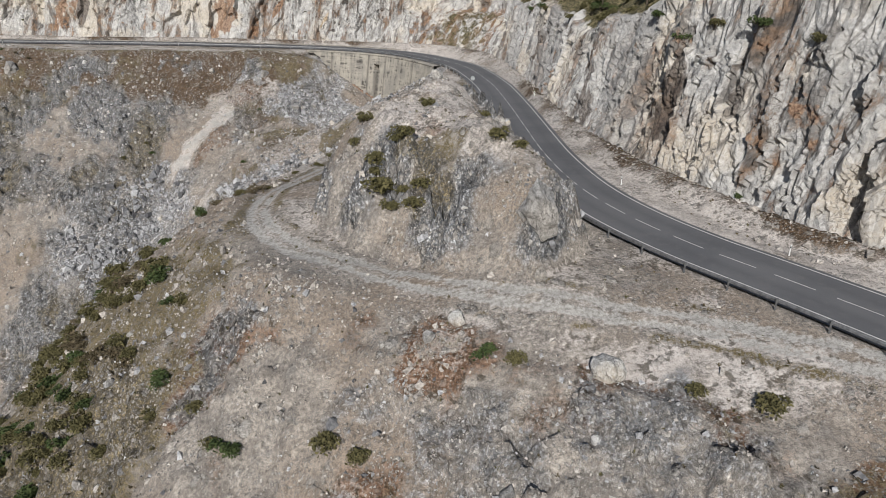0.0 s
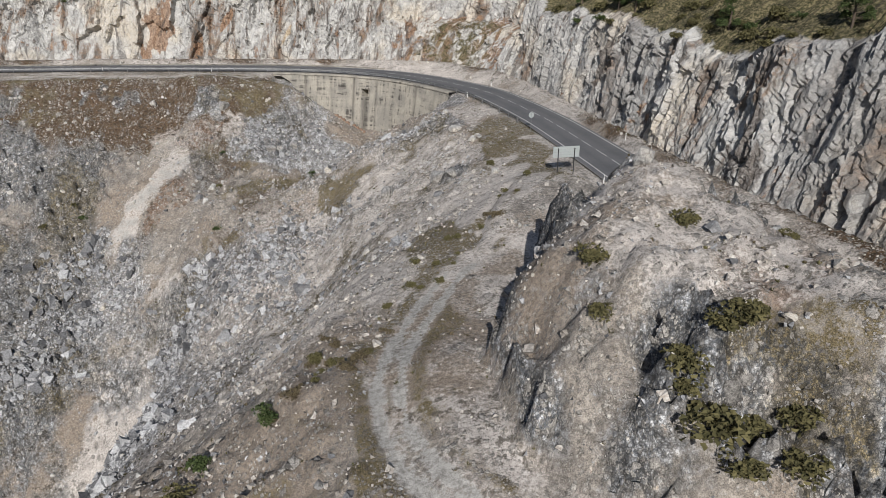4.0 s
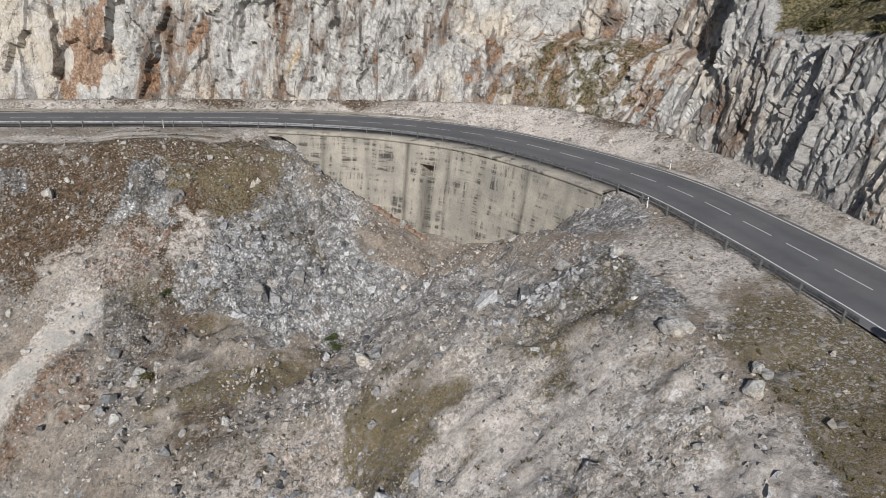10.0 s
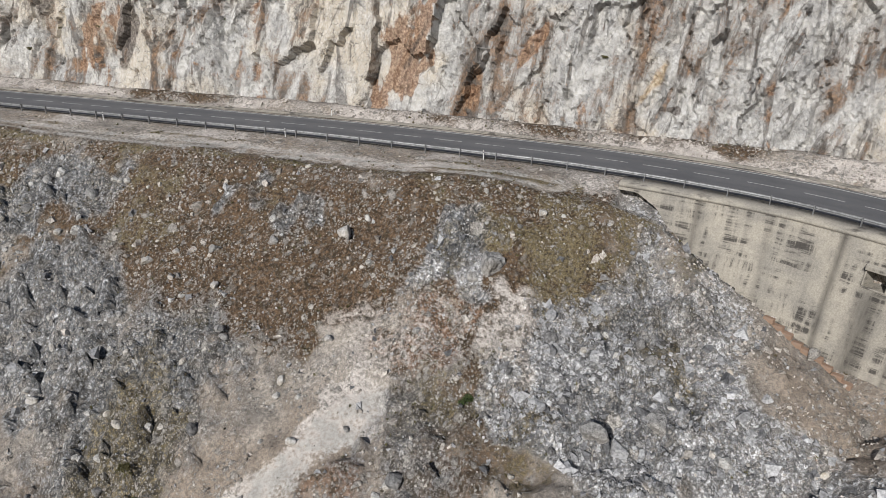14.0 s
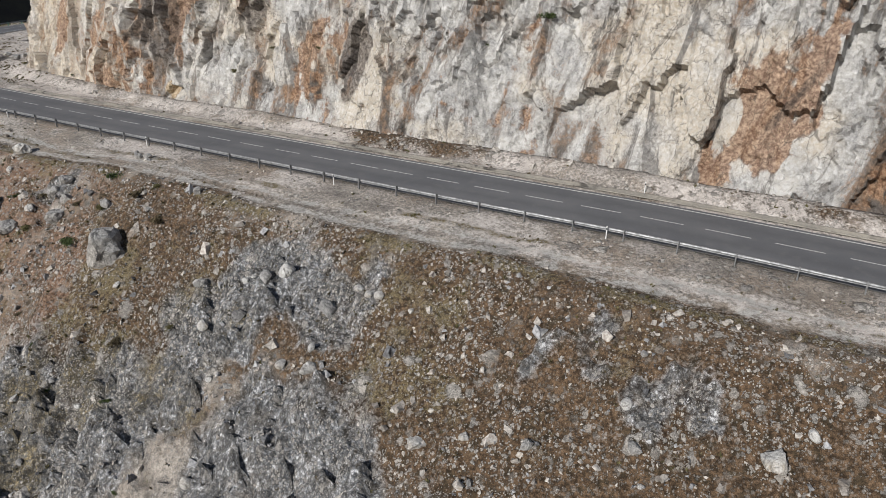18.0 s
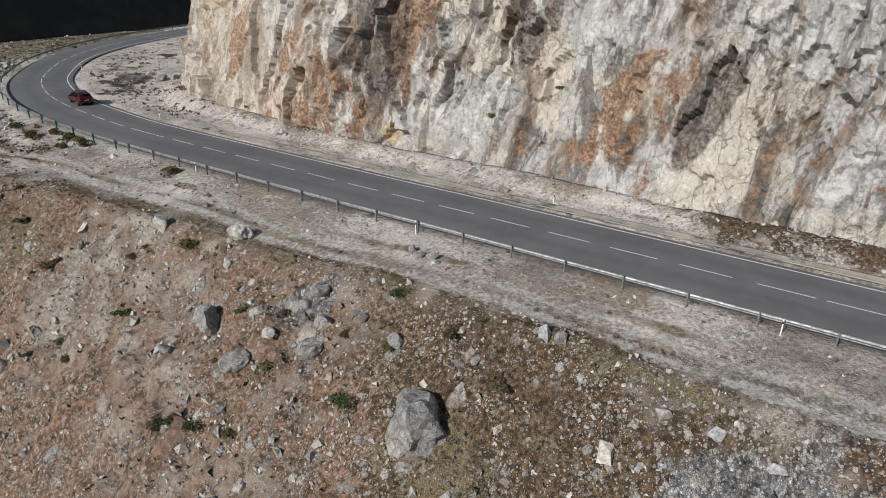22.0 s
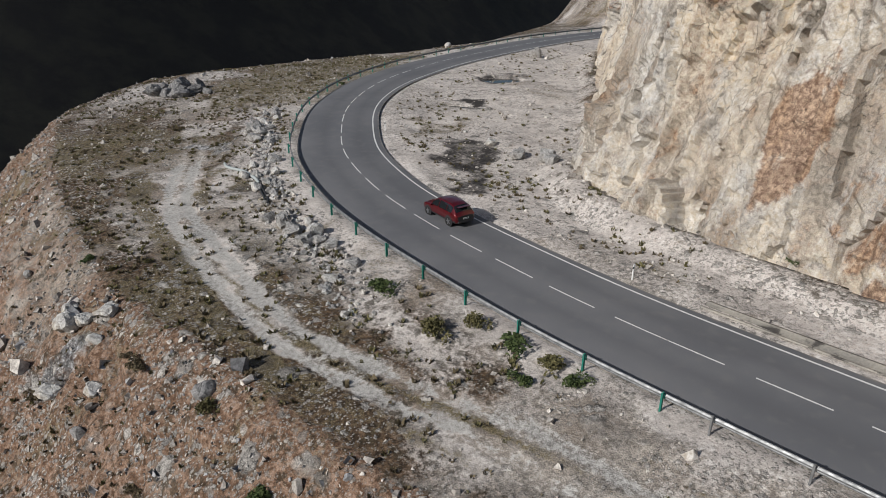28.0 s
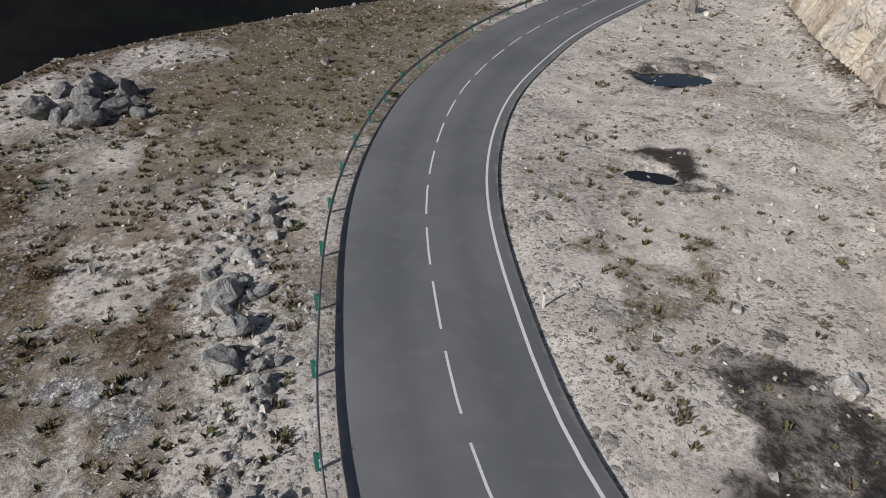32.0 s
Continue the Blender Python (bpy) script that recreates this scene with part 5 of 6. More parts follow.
for k, (x, y, r, c) in enumerate(((88.2, -142.6, 2.2, 2), (92.0, -154.3, 1.5, 0), (81.7, -148.9, 0.8, 0), (79.5, -150.6, 0.7, 1), (73.0, -52.2, 1.5, 3), (74.6, -59.4, 0.7, 0), (75.6, -57.8, 0.6, 0), (68.4, -66, 1.3, 1), (70.1, -69.2, 1.2, 1),
                                  (13.8, -13.4, 0.9, 0), (28.3, -14.6, 1.2, 1), (61.2, -61.6, 1.5, 1), (28.5, -34.7, 0.8, 0), (39, -26.2, 1.2, 1), (43, -23.7, 1.2, 1), (-41.4, -13.9, 1.9, 1), (-6, -18, 0.6, 0), (-59.8, -13.7, 1.3, 1), (-62.4, -7.7, 0.95, 0),
                                  (-70, -9.5, 0.95, 0), (-51, -12.3, 1.1, 1), (-51.2, -10.6, 0.9, 1), (-93.4, -22.0, 1.4, 1), (-48.4, -3.8, 0.55, 1), (-47.4, -3.5, 0.45, 1), (-49.2, -3.4, 0.4, 1), (-46.8, -4.1, 0.4, 0), (-53.4, -10.4, 0.8, 1), (-52.6, -9.4, 0.7, 1), (-55.4, -15.0, 1.0, 1), (-54.2, -12.8, 0.6, 0))):
    boulder(x, y, r, 100 + k, ("cream white limestone boulder half sunk in the slope", "grey weathered limestone boulder on the brown slope", "tall pale limestone slab standing out of the knoll", "flat pale limestone slab lying on the brown crest")[c], (BOULDER_PALE, BOULDER_GREY, BOULDER_GREY, BOULDER_PALE)[c], (0.9, 0.9, 1.25, 0.45)[c])
for k, (x, y, r, c) in enumerate(((-117.3, -15.4, 0.8, 0), (-118.6, -16.4, 0.7, 0), (-119.6, -17.2, 0.9, 0), (-120.8, -16.6, 0.6, 0), (-116.4, -16.6, 0.5, 0), (-114, -17.8, 0.6, 0), (-117, -19.6, 0.7, 0), (-107.5, -20.8, 1.0, 0), (-173.2, 14.4, 1.5, 1), (-175.2, 13.4, 1.2, 1), (-177.8, 12.8, 1.3, 1), (-176, 16.0, 1.9, 1), (-173.6, 17.0, 1.2, 1), (-178.4, 16.4, 1.5, 1), (-180.4, 18.4, 1.4, 1), (-176.8, 19.2, 1.3, 1), (-171.2, 17.8, 0.9, 1), (-182, 15.6, 1.0, 1), (-118.7, 24.4, 1.0, 1), (-115.8, 25.4, 1.1, 1), (-117, 26.6, 0.7, 1),
                                  (-115.8, -2.4, 0.8, 1), (-117.8, -2.2, 0.8, 1), (-119.4, -1.9, 0.7, 1), (-145, 10.3, 1.0, 1), (-142.8, 9.8, 0.9, 1), (-141.2, 8.4, 0.8, 1), (-123, 25.4, 0.7, 0), (-128.4, 27, 0.3, 0), (-157.3, 76.5, 1.3, 1), (-113.6, 23.2, 0.9, 1), (-114.8, 24.6, 0.8, 1))):
    boulder(x, y, r, 200 + k, ("cream white limestone boulder on red earth", "dark grey rough limestone boulder on the gravel ground")[c], (BOULDER_PALE, BOULDER_GREY if x > -170 or y > 40 else BOULDER_SHADED)[c], 0.85 if x > -170 else 0.8)


scatter = random.Random(9)
for k in range(75):
    x = scatter.uniform(-62, 34)
    boulder(x, scatter.uniform(-34, -9), scatter.uniform(0.22, 0.62), 700 + k, "pale angular limestone block lying on brown earth", BOULDER_PALE if k % 4 else BOULDER_GREY, 0.8, 2)
for k in range(40):
    boulder(scatter.uniform(40, 76), scatter.uniform(-100, -36), scatter.uniform(0.25, 0.8), 800 + k, "grey limestone block lying in the scree", BOULDER_GREY if k % 3 else BOULDER_PALE, 0.8, 2)

# ======== shrubs and trees
LEAF_OLIVE, LEAF_GREEN, LEAF_DRY = make_leaf("olive_leaves", (0.065, 0.062, 0.026), (0.16, 0.14, 0.062)), make_leaf("green_leaves", (0.03, 0.05, 0.016), (0.09, 0.115, 0.04)), make_leaf("dry_leaves", (0.075, 0.06, 0.035), (0.17, 0.135, 0.08))
BARK = make_paint("bark", (0.10, 0.075, 0.055), 0.3)


def foliage(rng, lobes, per, leaf):
    """Small leaf sprays round several lobes: (x, y, z, r) each."""
    verts, faces, n = [], [], 0
    for x, y, z, r in lobes:
        d = rng.normal(size=(per, 3))
        d /= np.linalg.norm(d, axis=1)[:, None]
        d[:, 2] = np.where(d[:, 2] < -0.4, -d[:, 2], d[:, 2])
        p = np.array((x, y, z)) + d * r * rng.uniform(0.45, 1.08, (per, 1)) ** 0.6
        t = turns(rng, per)
        tri = np.array([(-1, -0.4, 0), (1, -0.5, 0.15), (0.5, 0.5, -0.1), (-0.6, 0.55, 0.2)]) * leaf
        q = np.einsum("nij,vj->nvi", t, tri) * rng.uniform(0.6, 1.4, (per, 1, 1)) + p[:, None]
        verts.append(q.reshape(-1, 3))
        faces.append(np.arange(per * 4).reshape(-1, 4) + n)
        n += per * 4
    return np.vstack(verts), np.vstack(faces)


def make_bush(seed, mat, label):
    rng = np.random.default_rng(seed)
    base = new("bush")
    tagged(base, label, "bush", "bushes on the slope")
    lobes = [(rng.normal() * 0.38, rng.normal() * 0.38, rng.uniform(0.2, 0.55), rng.uniform(0.28, 0.5)) for _ in range(9)]
    v, f = foliage(rng, lobes, 58, 0.095)
    raw_mesh("crown", v, f, mat).parent = base
    bm = bmesh.new()
    for x, y, z, r in lobes[:6]:
        rod(bm, (x * 0.1, y * 0.1, -0.15), (x, y, z), 0.03, 5, 0.012)
    part("stems", bm, BARK, base)
    return base


BUSHES = [make_bush(31, LEAF_OLIVE, "dry olive-green bush rooted in the stony slope"), make_bush(32, LEAF_GREEN, "dark green low bush rooted among stones"), make_bush(33, LEAF_DRY, "brown dried-out bush on the stony slope"), make_bush(34, LEAF_OLIVE, "low spreading olive-green bush on rocky ground")]
FIRST = [True] * len(BUSHES)


def bush(kind, x, y, size, z=None):
    rng = random.Random(int(x * 37 + y * 11))
    h = float(land_at((x, y))[0]) if z is None else z
    m = pose(x, y, h - 0.05, 0, 0, rng.uniform(0, 360))
    if FIRST[kind]:
        FIRST[kind], ob = False, BUSHES[kind]
        ob.matrix_basis = m
    else:
        ob = copy_thing(BUSHES[kind], m)
    ob.scale = (size * rng.uniform(0.9, 1.2), size * rng.uniform(0.9, 1.2), size * rng.uniform(0.75, 1.0))


for x, y, s in ((74.6, -135.0, 2.0), (76.4, -134.6, 1.6), (73.6, -133.0, 1.3), (77.6, -137.2, 1.3), (75.6, -132.4, 1.2), (85, -136, 1.3), (87, -137, 1.1), (84, -124, 1.0), (78, -122.5, 1.2), (71.5, -124.5, 1.4), (71, -128, 1.0), (73.8, -132.5, 1.6), (76.5, -132.8, 1.5), (78.2, -135.4, 1.4), (75.4, -136.6, 1.3)):
    bush(0, x, y, 0.95 * s)
for k, (x, y) in enumerate(((38, -133.7), (37, -137.8), (34, -131), (48.2, -145.5), (42.1, -127.6), (45.3, -126.5), (56.5, -149.6), (56.4, -147.4), (61, -150.8), (51.2, -141.9), (63.4, -154.3), (65, -155.1), (72.6, -156.5), (75, -157.2), (56, -140), (54, -138.5), (51.8, -150.1),
                            (38.8, -143.5), (44.5, -148.6), (83.7, -152.3), (97.7, -156.5), (86, -153.5), (101.9, -158), (51.3, -121.4), (41, -124), (44.5, -118.5), (47, -133), (43, -138), (40, -141), (48, -150), (36, -128), (46, -121))):
    bush((0, 3, 0, 1)[k % 4], x, y, 0.9 + 0.5 * ((k * 7) % 5) / 5)
for k, (x, y) in enumerate(((46.9, -29.6), (29.6, -34.8), (31.5, -48), (75.3, -72), (28.8, -24), (-3, -36), (3.7, -34.5), (2.1, -33), (47.4, -30.5), (-78, -2.8), (-97, -2.3), (-94.3, -2.4), (-94.9, -3.9), (-100.7, -4.1), (-106.6, -3.2), (-99.5, -2.1), (-92.7, -2.6))):
    bush((1, 3)[k % 2], x, y, 0.75 + 0.4 * ((k * 3) % 4) / 4)
for k, (x, y) in enumerate(((-40.7, -8), (-41.9, -9.3), (-46.7, -8.1), (-45.7, -10.7), (-49.1, -10.9), (-46.8, -14.2), (-53, -14.3), (-54.3, -11), (-57.4, -12.3), (-65.5, -10.2), (-58.6, -19.5), (-56.1, -18.5), (-53.3, -17.6), (-37.7, -10.7), (-85.3, -13.3), (-72.4, -18.3),
                            (-106.7, -18.8), (-99.7, -16), (-105.4, -15), (-154.1, 5.7), (-159.4, 33.2), (-121.6, 49), (-112, -16), (-125, -14), (-90, -16), (-78, -15), (-68, -15))):
    bush((3, 2, 1)[k % 3], x, y, 0.55 + 0.4 * ((k * 3) % 4) / 4)

thicket = random.Random(5)
for k in range(125):
    x, y = thicket.uniform(33, 59), thicket.uniform(-156, -122)
    if x - 33 < (y + 160) * 0.75 + 6 and x + 0.4 * y < -2:
        bush((0, 3, 1, 0, 2)[k % 5], x, y, thicket.uniform(0.7, 1.8))
for k in range(34):
    t = thicket.uniform(0, 1)
    bush((0, 2, 3)[k % 3], 52 + 26 * t + thicket.gauss(0, 1.5), -122 + 40 * t + thicket.gauss(0, 2), thicket.uniform(0.35, 0.8))
for k in range(30):
    bush((2, 3, 1)[k % 3], thicket.uniform(-125, -25), thicket.uniform(-26, -11), thicket.uniform(0.3, 0.65))


def face_at(x, y, z):
    """The place on the rock face nearest to the one given."""
    f = LAND["face"].reshape(-1, 3)
    return f[((f - (x, y, z)) ** 2).sum(1).argmin()]


for k, (x, y, z, s) in enumerate(((112, -122, 16, 1.3), (109, -117, 15.5, 1.2), (107, -112, 13.5, 1.2), (114, -128, 15, 1.1), (111, -127, -1, 0.7), (99, -70, 13, 1.2), (97.5, -46, 13.6, 1.3), (98, -50, 12.8, 1.2), (96, -38, 13, 1.0), (-26, 18.4, 8, 0.5), (-20, 18, 10.5, 0.6), (-54.5, 17.2, 5.2, 0.6),
                                  (-13, 18, 14, 0.8), (-41, 17.5, 9, 0.5), (-119, 40, 5.5, 0.9), (-49, 17, 10, 0.5), (105, -104, 16, 1.3), (102, -88, 14.5, 1.2), (-90, 17, 1.8, 0.5), (34, 14, 9, 0.5))):
    p = face_at(x, y, z)
    bush((1, 0)[k % 2], p[0], p[1], s, p[2] - 0.1)

for k in range(50):
    p = LAND["rim"][thicket.randrange(len(LAND["rim"]))]
    bush((1, 0, 3, 0)[k % 4], p[0], p[1], thicket.uniform(0.9, 1.9), p[2] - 0.05)


def pine(x, y, z, size, seed):
    rng = np.random.default_rng(seed)
    base = new("pine_tree")
    tagged(base, "dark green mountain pine on the grassy rock rim", "tree", "pines on the rim")
    bm = bmesh.new()
    rod(bm, (0, 0, -0.8), (0.15, 0.1, 2.0), 0.16, 7, 0.10)
    rod(bm, (0.15, 0.1, 2.0), (0.1, 0.2, 3.6), 0.10, 7, 0.03)
    lobes = []
    for k in range(16):
        a, h = rng.uniform(0, 6.28), rng.uniform(0.7, 3.7)
        r = (1.75 - 0.38 * h) * rng.uniform(0.6, 1.1)
        p = (math.cos(a) * r, math.sin(a) * r, h + 0.1)
        rod(bm, (0.1, 0.1, h - 0.2), p, 0.04, 5, 0.015)
        lobes.append((*p, rng.uniform(0.4, 0.68)))
    part("trunk", bm, BARK, base)
    v, f = foliage(rng, lobes, 170, 0.10)
    raw_mesh("crown", v, f, LEAF_GREEN).parent = base
    base.matrix_basis = pose(x, y, z, 0, 0, seed * 40) @ Matrix.Scale(size, 4)


for k, (x, y, z, s) in enumerate(((100.5, -47, 15.5, 1.1), (101, -52, 15.5, 0.95), (102, -44, 17, 0.9), (104, -76, 16, 1.0), (106, -95, 19, 1.0), (99, -33, 15, 0.8))):
    p = face_at(x, y, z)
    pine(p[0], p[1], p[2] - 0.1, s, 60 + k)


# ======== dry tufts
def sow_tufts():
    rng = np.random.default_rng(21)

    def chance(xy):
        ok = (land_at(xy, "db") < 55) & (land_at(xy, "rocky") < 0.5) & (land_at(xy, "dr") > 6)
        plain = land_at(xy, "shelf") * (xy[:, 0] < -95) * np.where(xy[:, 1] < 20, 0.8, 0.06)
        g = plain + np.clip(land_at(xy, "grass"), 0, 1) + 0.3 * np.clip(land_at(xy, "earth"), 0, 1) + 0.5 * np.clip(land_at(xy, "rust"), 0, 1) + 0.10
        g += 0.35 * np.exp(-(((land_at(xy, "dr") - 10) / 3.0) ** 2)) * (xy[:, 1] > 5) * (xy[:, 0] < -100)
        return ok * g * (1 - land_at(xy, "track")) * np.clip(0.6 + fbm(np.column_stack([xy, xy[:, 0] * 0]), 4, 2, 6), 0, 1)

    xy = sown(rng, 110000, (-205, 122, -172, 95), chance)
    n = len(xy)
    z = land_at(xy)
    r = rng.uniform(0.10, 0.30, n) * np.where((xy[:, 0] < -95) & (land_at(xy, "shelf") > 0.5), 1.4, 1.0)
    blades = 10
    a = rng.uniform(0, 6.28, (n, blades))
    lean = rng.uniform(0.2, 1.0, (n, blades))
    rr = r[:, None]
    cx, cy = xy[:, :1] + np.cos(a) * rr * lean * 0.55, xy[:, 1:] + np.sin(a) * rr * lean * 0.55
    tip = np.stack([cx + np.cos(a) * 0.35 * rr + rng.normal(0, 0.15, a.shape) * rr, cy + np.sin(a) * 0.35 * rr + rng.normal(0, 0.15, a.shape) * rr, z[:, None] + rr * (0.85 - 0.45 * lean)], -1)
    w = 0.30 * rr
    p1 = np.stack([cx - np.sin(a) * w, cy + np.cos(a) * w, np.broadcast_to(z[:, None] - 0.03, a.shape)], -1)
    p2 = np.stack([cx + np.sin(a) * w, cy - np.cos(a) * w, np.broadcast_to(z[:, None] - 0.03, a.shape)], -1)
    v = np.stack([p1, p2, tip], 2).reshape(-1, 3)
    f = np.arange(len(v)).reshape(-1, 3)
    half = len(f) // 2
    for name, mat, sl in (("dry_grass", LEAF_DRY, slice(0, half)), ("low_scrub", LEAF_OLIVE, slice(half, None))):
        ff = f[sl]
        ob = raw_mesh(name, v[ff.min() : ff.max() + 1], ff - ff.min(), mat)
        tagged(ob, "scattered dry tufts on the stony ground", "grass", kind="stuff")


sow_tufts()


# ======== signs, marker posts, hose
SIGN_BACK, DARK_STEEL = make_paint("sign_back", (0.36, 0.39, 0.385), 0.3), material("dark_steel", 0.6, 0.6, (0.06, 0.06, 0.062))


def panel_sign(x, y):
    base = new("road_sign")
    g = float(land_at((x, y))[0])
    base.matrix_basis = pose(x, y, g, 0, 0, 4.5)
    tagged(base, "large pale rectangular road sign seen from behind on two posts", "road sign")
    for px in (-1.03, 1.03):
        bm = bmesh.new()
        box(bm, px, 0, 1.35, 0.09, 0.12, 3.5, 0.01)
        part("post", bm, DARK_STEEL, base)
    for k in range(4):
        bm = bmesh.new()
        box(bm, 0, 0.09, 2.12 + 0.345 * k, 3.35, 0.03, 0.335, 0.008)
        for e in (-0.15, 0.15):
            box(bm, 0, 0.07, 2.12 + 0.345 * k + e, 3.35, 0.03, 0.02)
        part("slat", bm, SIGN_BACK, base)


panel_sign(82.4, -83.1)


def round_sign(x, y):
    base = new("round_sign")
    base.matrix_basis = pose(x, y, float(land_at((x, y))[0]), 0, 0, -4)
    tagged(base, "round grey sign back on a steel post", "road sign")
    bm = bmesh.new()
    rod(bm, (0, 0, -0.4), (0, 0, 2.75), 0.03, 8)
    part("post", bm, STEEL, base)
    bm = bmesh.new()
    v = rod(bm, (0, 0.04, 2.4), (0, 0.065, 2.4), 0.42, 28)
    part("disc", bm, SIGN_BACK, base)
    bm = bmesh.new()
    for h in (2.25, 2.55):
        box(bm, 0, 0.02, h, 0.5, 0.03, 0.05)
    part("bracket", bm, STEEL, base)


round_sign(83.6, -60)


def marker_post():
    base = new("marker_post")
    tagged(base, "white plastic roadside marker post with a black band", "marker post", "marker posts along the road")
    for name, a, b, w, m in (("body", -0.3, 1.05, 0.11, WHITE_PLASTIC), ("band", 0.74, 0.92, 0.116, BLACK_PLASTIC)):
        bm = bmesh.new()
        v = box(bm, 0, 0, (a + b) / 2, w, 0.075 if name == "body" else 0.081, b - a, 0.012)
        part(name, bm, m, base)
    bm = bmesh.new()
    box(bm, 0, 0.043, 0.83, 0.05, 0.006, 0.12)
    part("reflector", bm, SIGN_BACK, base)
    return base


POST, first_post = marker_post(), True
for x, y, off in ((86, -86.5, 4.9), (77.3, -33.5, 5.5), (48.6, -2.5, 5.5), (23.6, -1, 5.5), (0, 0, 5.5), (-25.5, 0, 5.5), (-50.8, -0.9, 5.5), (-76, -1, 5.5), (-96.7, 8.9, -5.0), (-134.9, 20.2, -4.8), (0, 12, -6.2), (-45, 12, -6.2), (100, -120, -5.2), (97, -70, -5.2), (88, -20, -5.2), (110, -140, -5.2)):
    s = s_at(x, y)
    p, d, left = frame_at(s)
    q = p + left * off
    m = pose(q.x, q.y, float(land_at((q.x, q.y))[0]), 0, 0, math.degrees(math.atan2(d.y, d.x)) + 90)
    if first_post:
        POST.matrix_basis, first_post = m, False
    else:
        copy_thing(POST, m)


def pipe_run(base, name, pts, off, radius, mat, label):
    d = np.gradient(pts[:, :2], axis=0)
    d /= np.linalg.norm(d, axis=1)[:, None]
    side = np.stack([-d[:, 1], d[:, 0]], 1)
    h = land_at(pts[:, :2]) + radius * 1.2
    h = np.convolve(np.pad(h, 2, "edge"), np.ones(5) / 5, "valid")
    a = np.arange(10) * math.pi / 5
    verts, faces, n = [], [], len(pts)
    for r in (radius, radius * 0.82):
        ring = off + r * np.cos(a)
        verts.append(np.concatenate([pts[:, None, :2] + side[:, None] * ring[None, :, None], (h[:, None] + r * np.sin(a)[None])[..., None]], 2).reshape(-1, 3))
    k, j = np.meshgrid(np.arange(n - 1), np.arange(10), indexing="ij")
    quad = np.stack([k * 10 + j, k * 10 + (j + 1) % 10, k * 10 + 10 + (j + 1) % 10, k * 10 + 10 + j], -1).reshape(-1, 4)
    j = np.arange(10)
    for end in (0, n - 1):
        faces.append(np.stack([end * 10 + j, end * 10 + (j + 1) % 10, (n + end) * 10 + (j + 1) % 10, (n + end) * 10 + j], -1))
    ob = raw_mesh(name, np.vstack(verts), np.vstack([quad, quad[:, ::-1] + 10 * n, *faces]), mat, None, True)
    ob.parent = base
    ob.matrix_parent_inverse = base.matrix_world.inverted()
    tagged(ob, label)


def hose():
    upper = spline([(-136.2, 2.2, 0), (-134.8, 1.8, 0), (-132.5, 2.0, 0), (-130.4, 2.0, 0), (-128.6, 1.5, 0)], 0.3)
    lower = spline([(-128.9, 1.6, 0), (-127.2, 0.9, 0), (-125.4, 0.2, 0), (-124.0, -0.6, 0)], 0.3)
    base = new("drain_pipe")
    base.location = (*upper[0, :2], float(land_at(upper[0, :2])[0]))
    bpy.context.view_layer.update()
    tagged(base, "bent pale drain pipe ending in two black pipes on gravel", "pipe")
    pipe_run(base, "pipe", upper, 0.0, 0.14, SIGN_BACK, "pale grey plastic pipe")
    pipe_run(base, "pipe", lower, -0.12, 0.10, DARK_STEEL, "black plastic pipe")
    pipe_run(base, "pipe", lower, 0.14, 0.10, DARK_STEEL, "black plastic pipe")


hose()


# ======== pools of dark water on the lay-by
WATER = material("dark_water", 0.08, 0.0, (0.012, 0.011, 0.010))


def pool(x, y, rx, ry, turn, seed, label):
    a = np.linspace(0, 2 * math.pi, 40, endpoint=False)
    edge = np.column_stack([np.cos(a), np.sin(a), a * 0])
    r = 1 + 0.35 * fbm(edge, 0.7, 3, seed)
    c, s_ = math.cos(radians(turn)), math.sin(radians(turn))
    u, v = rx * r * np.cos(a), ry * r * np.sin(a)
    xy = np.column_stack([x + c * u - s_ * v, y + s_ * u + c * v])
    level = float(np.mean(land_at(xy))) - 0.01
    bm = bmesh.new()
    top = [bm.verts.new((*q, level)) for q in xy]
    low = [bm.verts.new((*q, level - 0.3)) for q in xy]
    bm.faces.new(top)
    for k in range(len(a)):
        bm.faces.new((low[k], low[(k + 1) % len(a)], top[(k + 1) % len(a)], top[k]))
    tagged(part("puddle", bm, WATER), label, "puddle", kind="structure")


pool(-147.0, 54.2, 3.6, 2.0, 40, 5, "shallow pool of dark water on the gravel lay-by")
pool(-138.4, 36.6, 1.7, 0.9, 25, 8, "small dark puddle on the gravel lay-by")


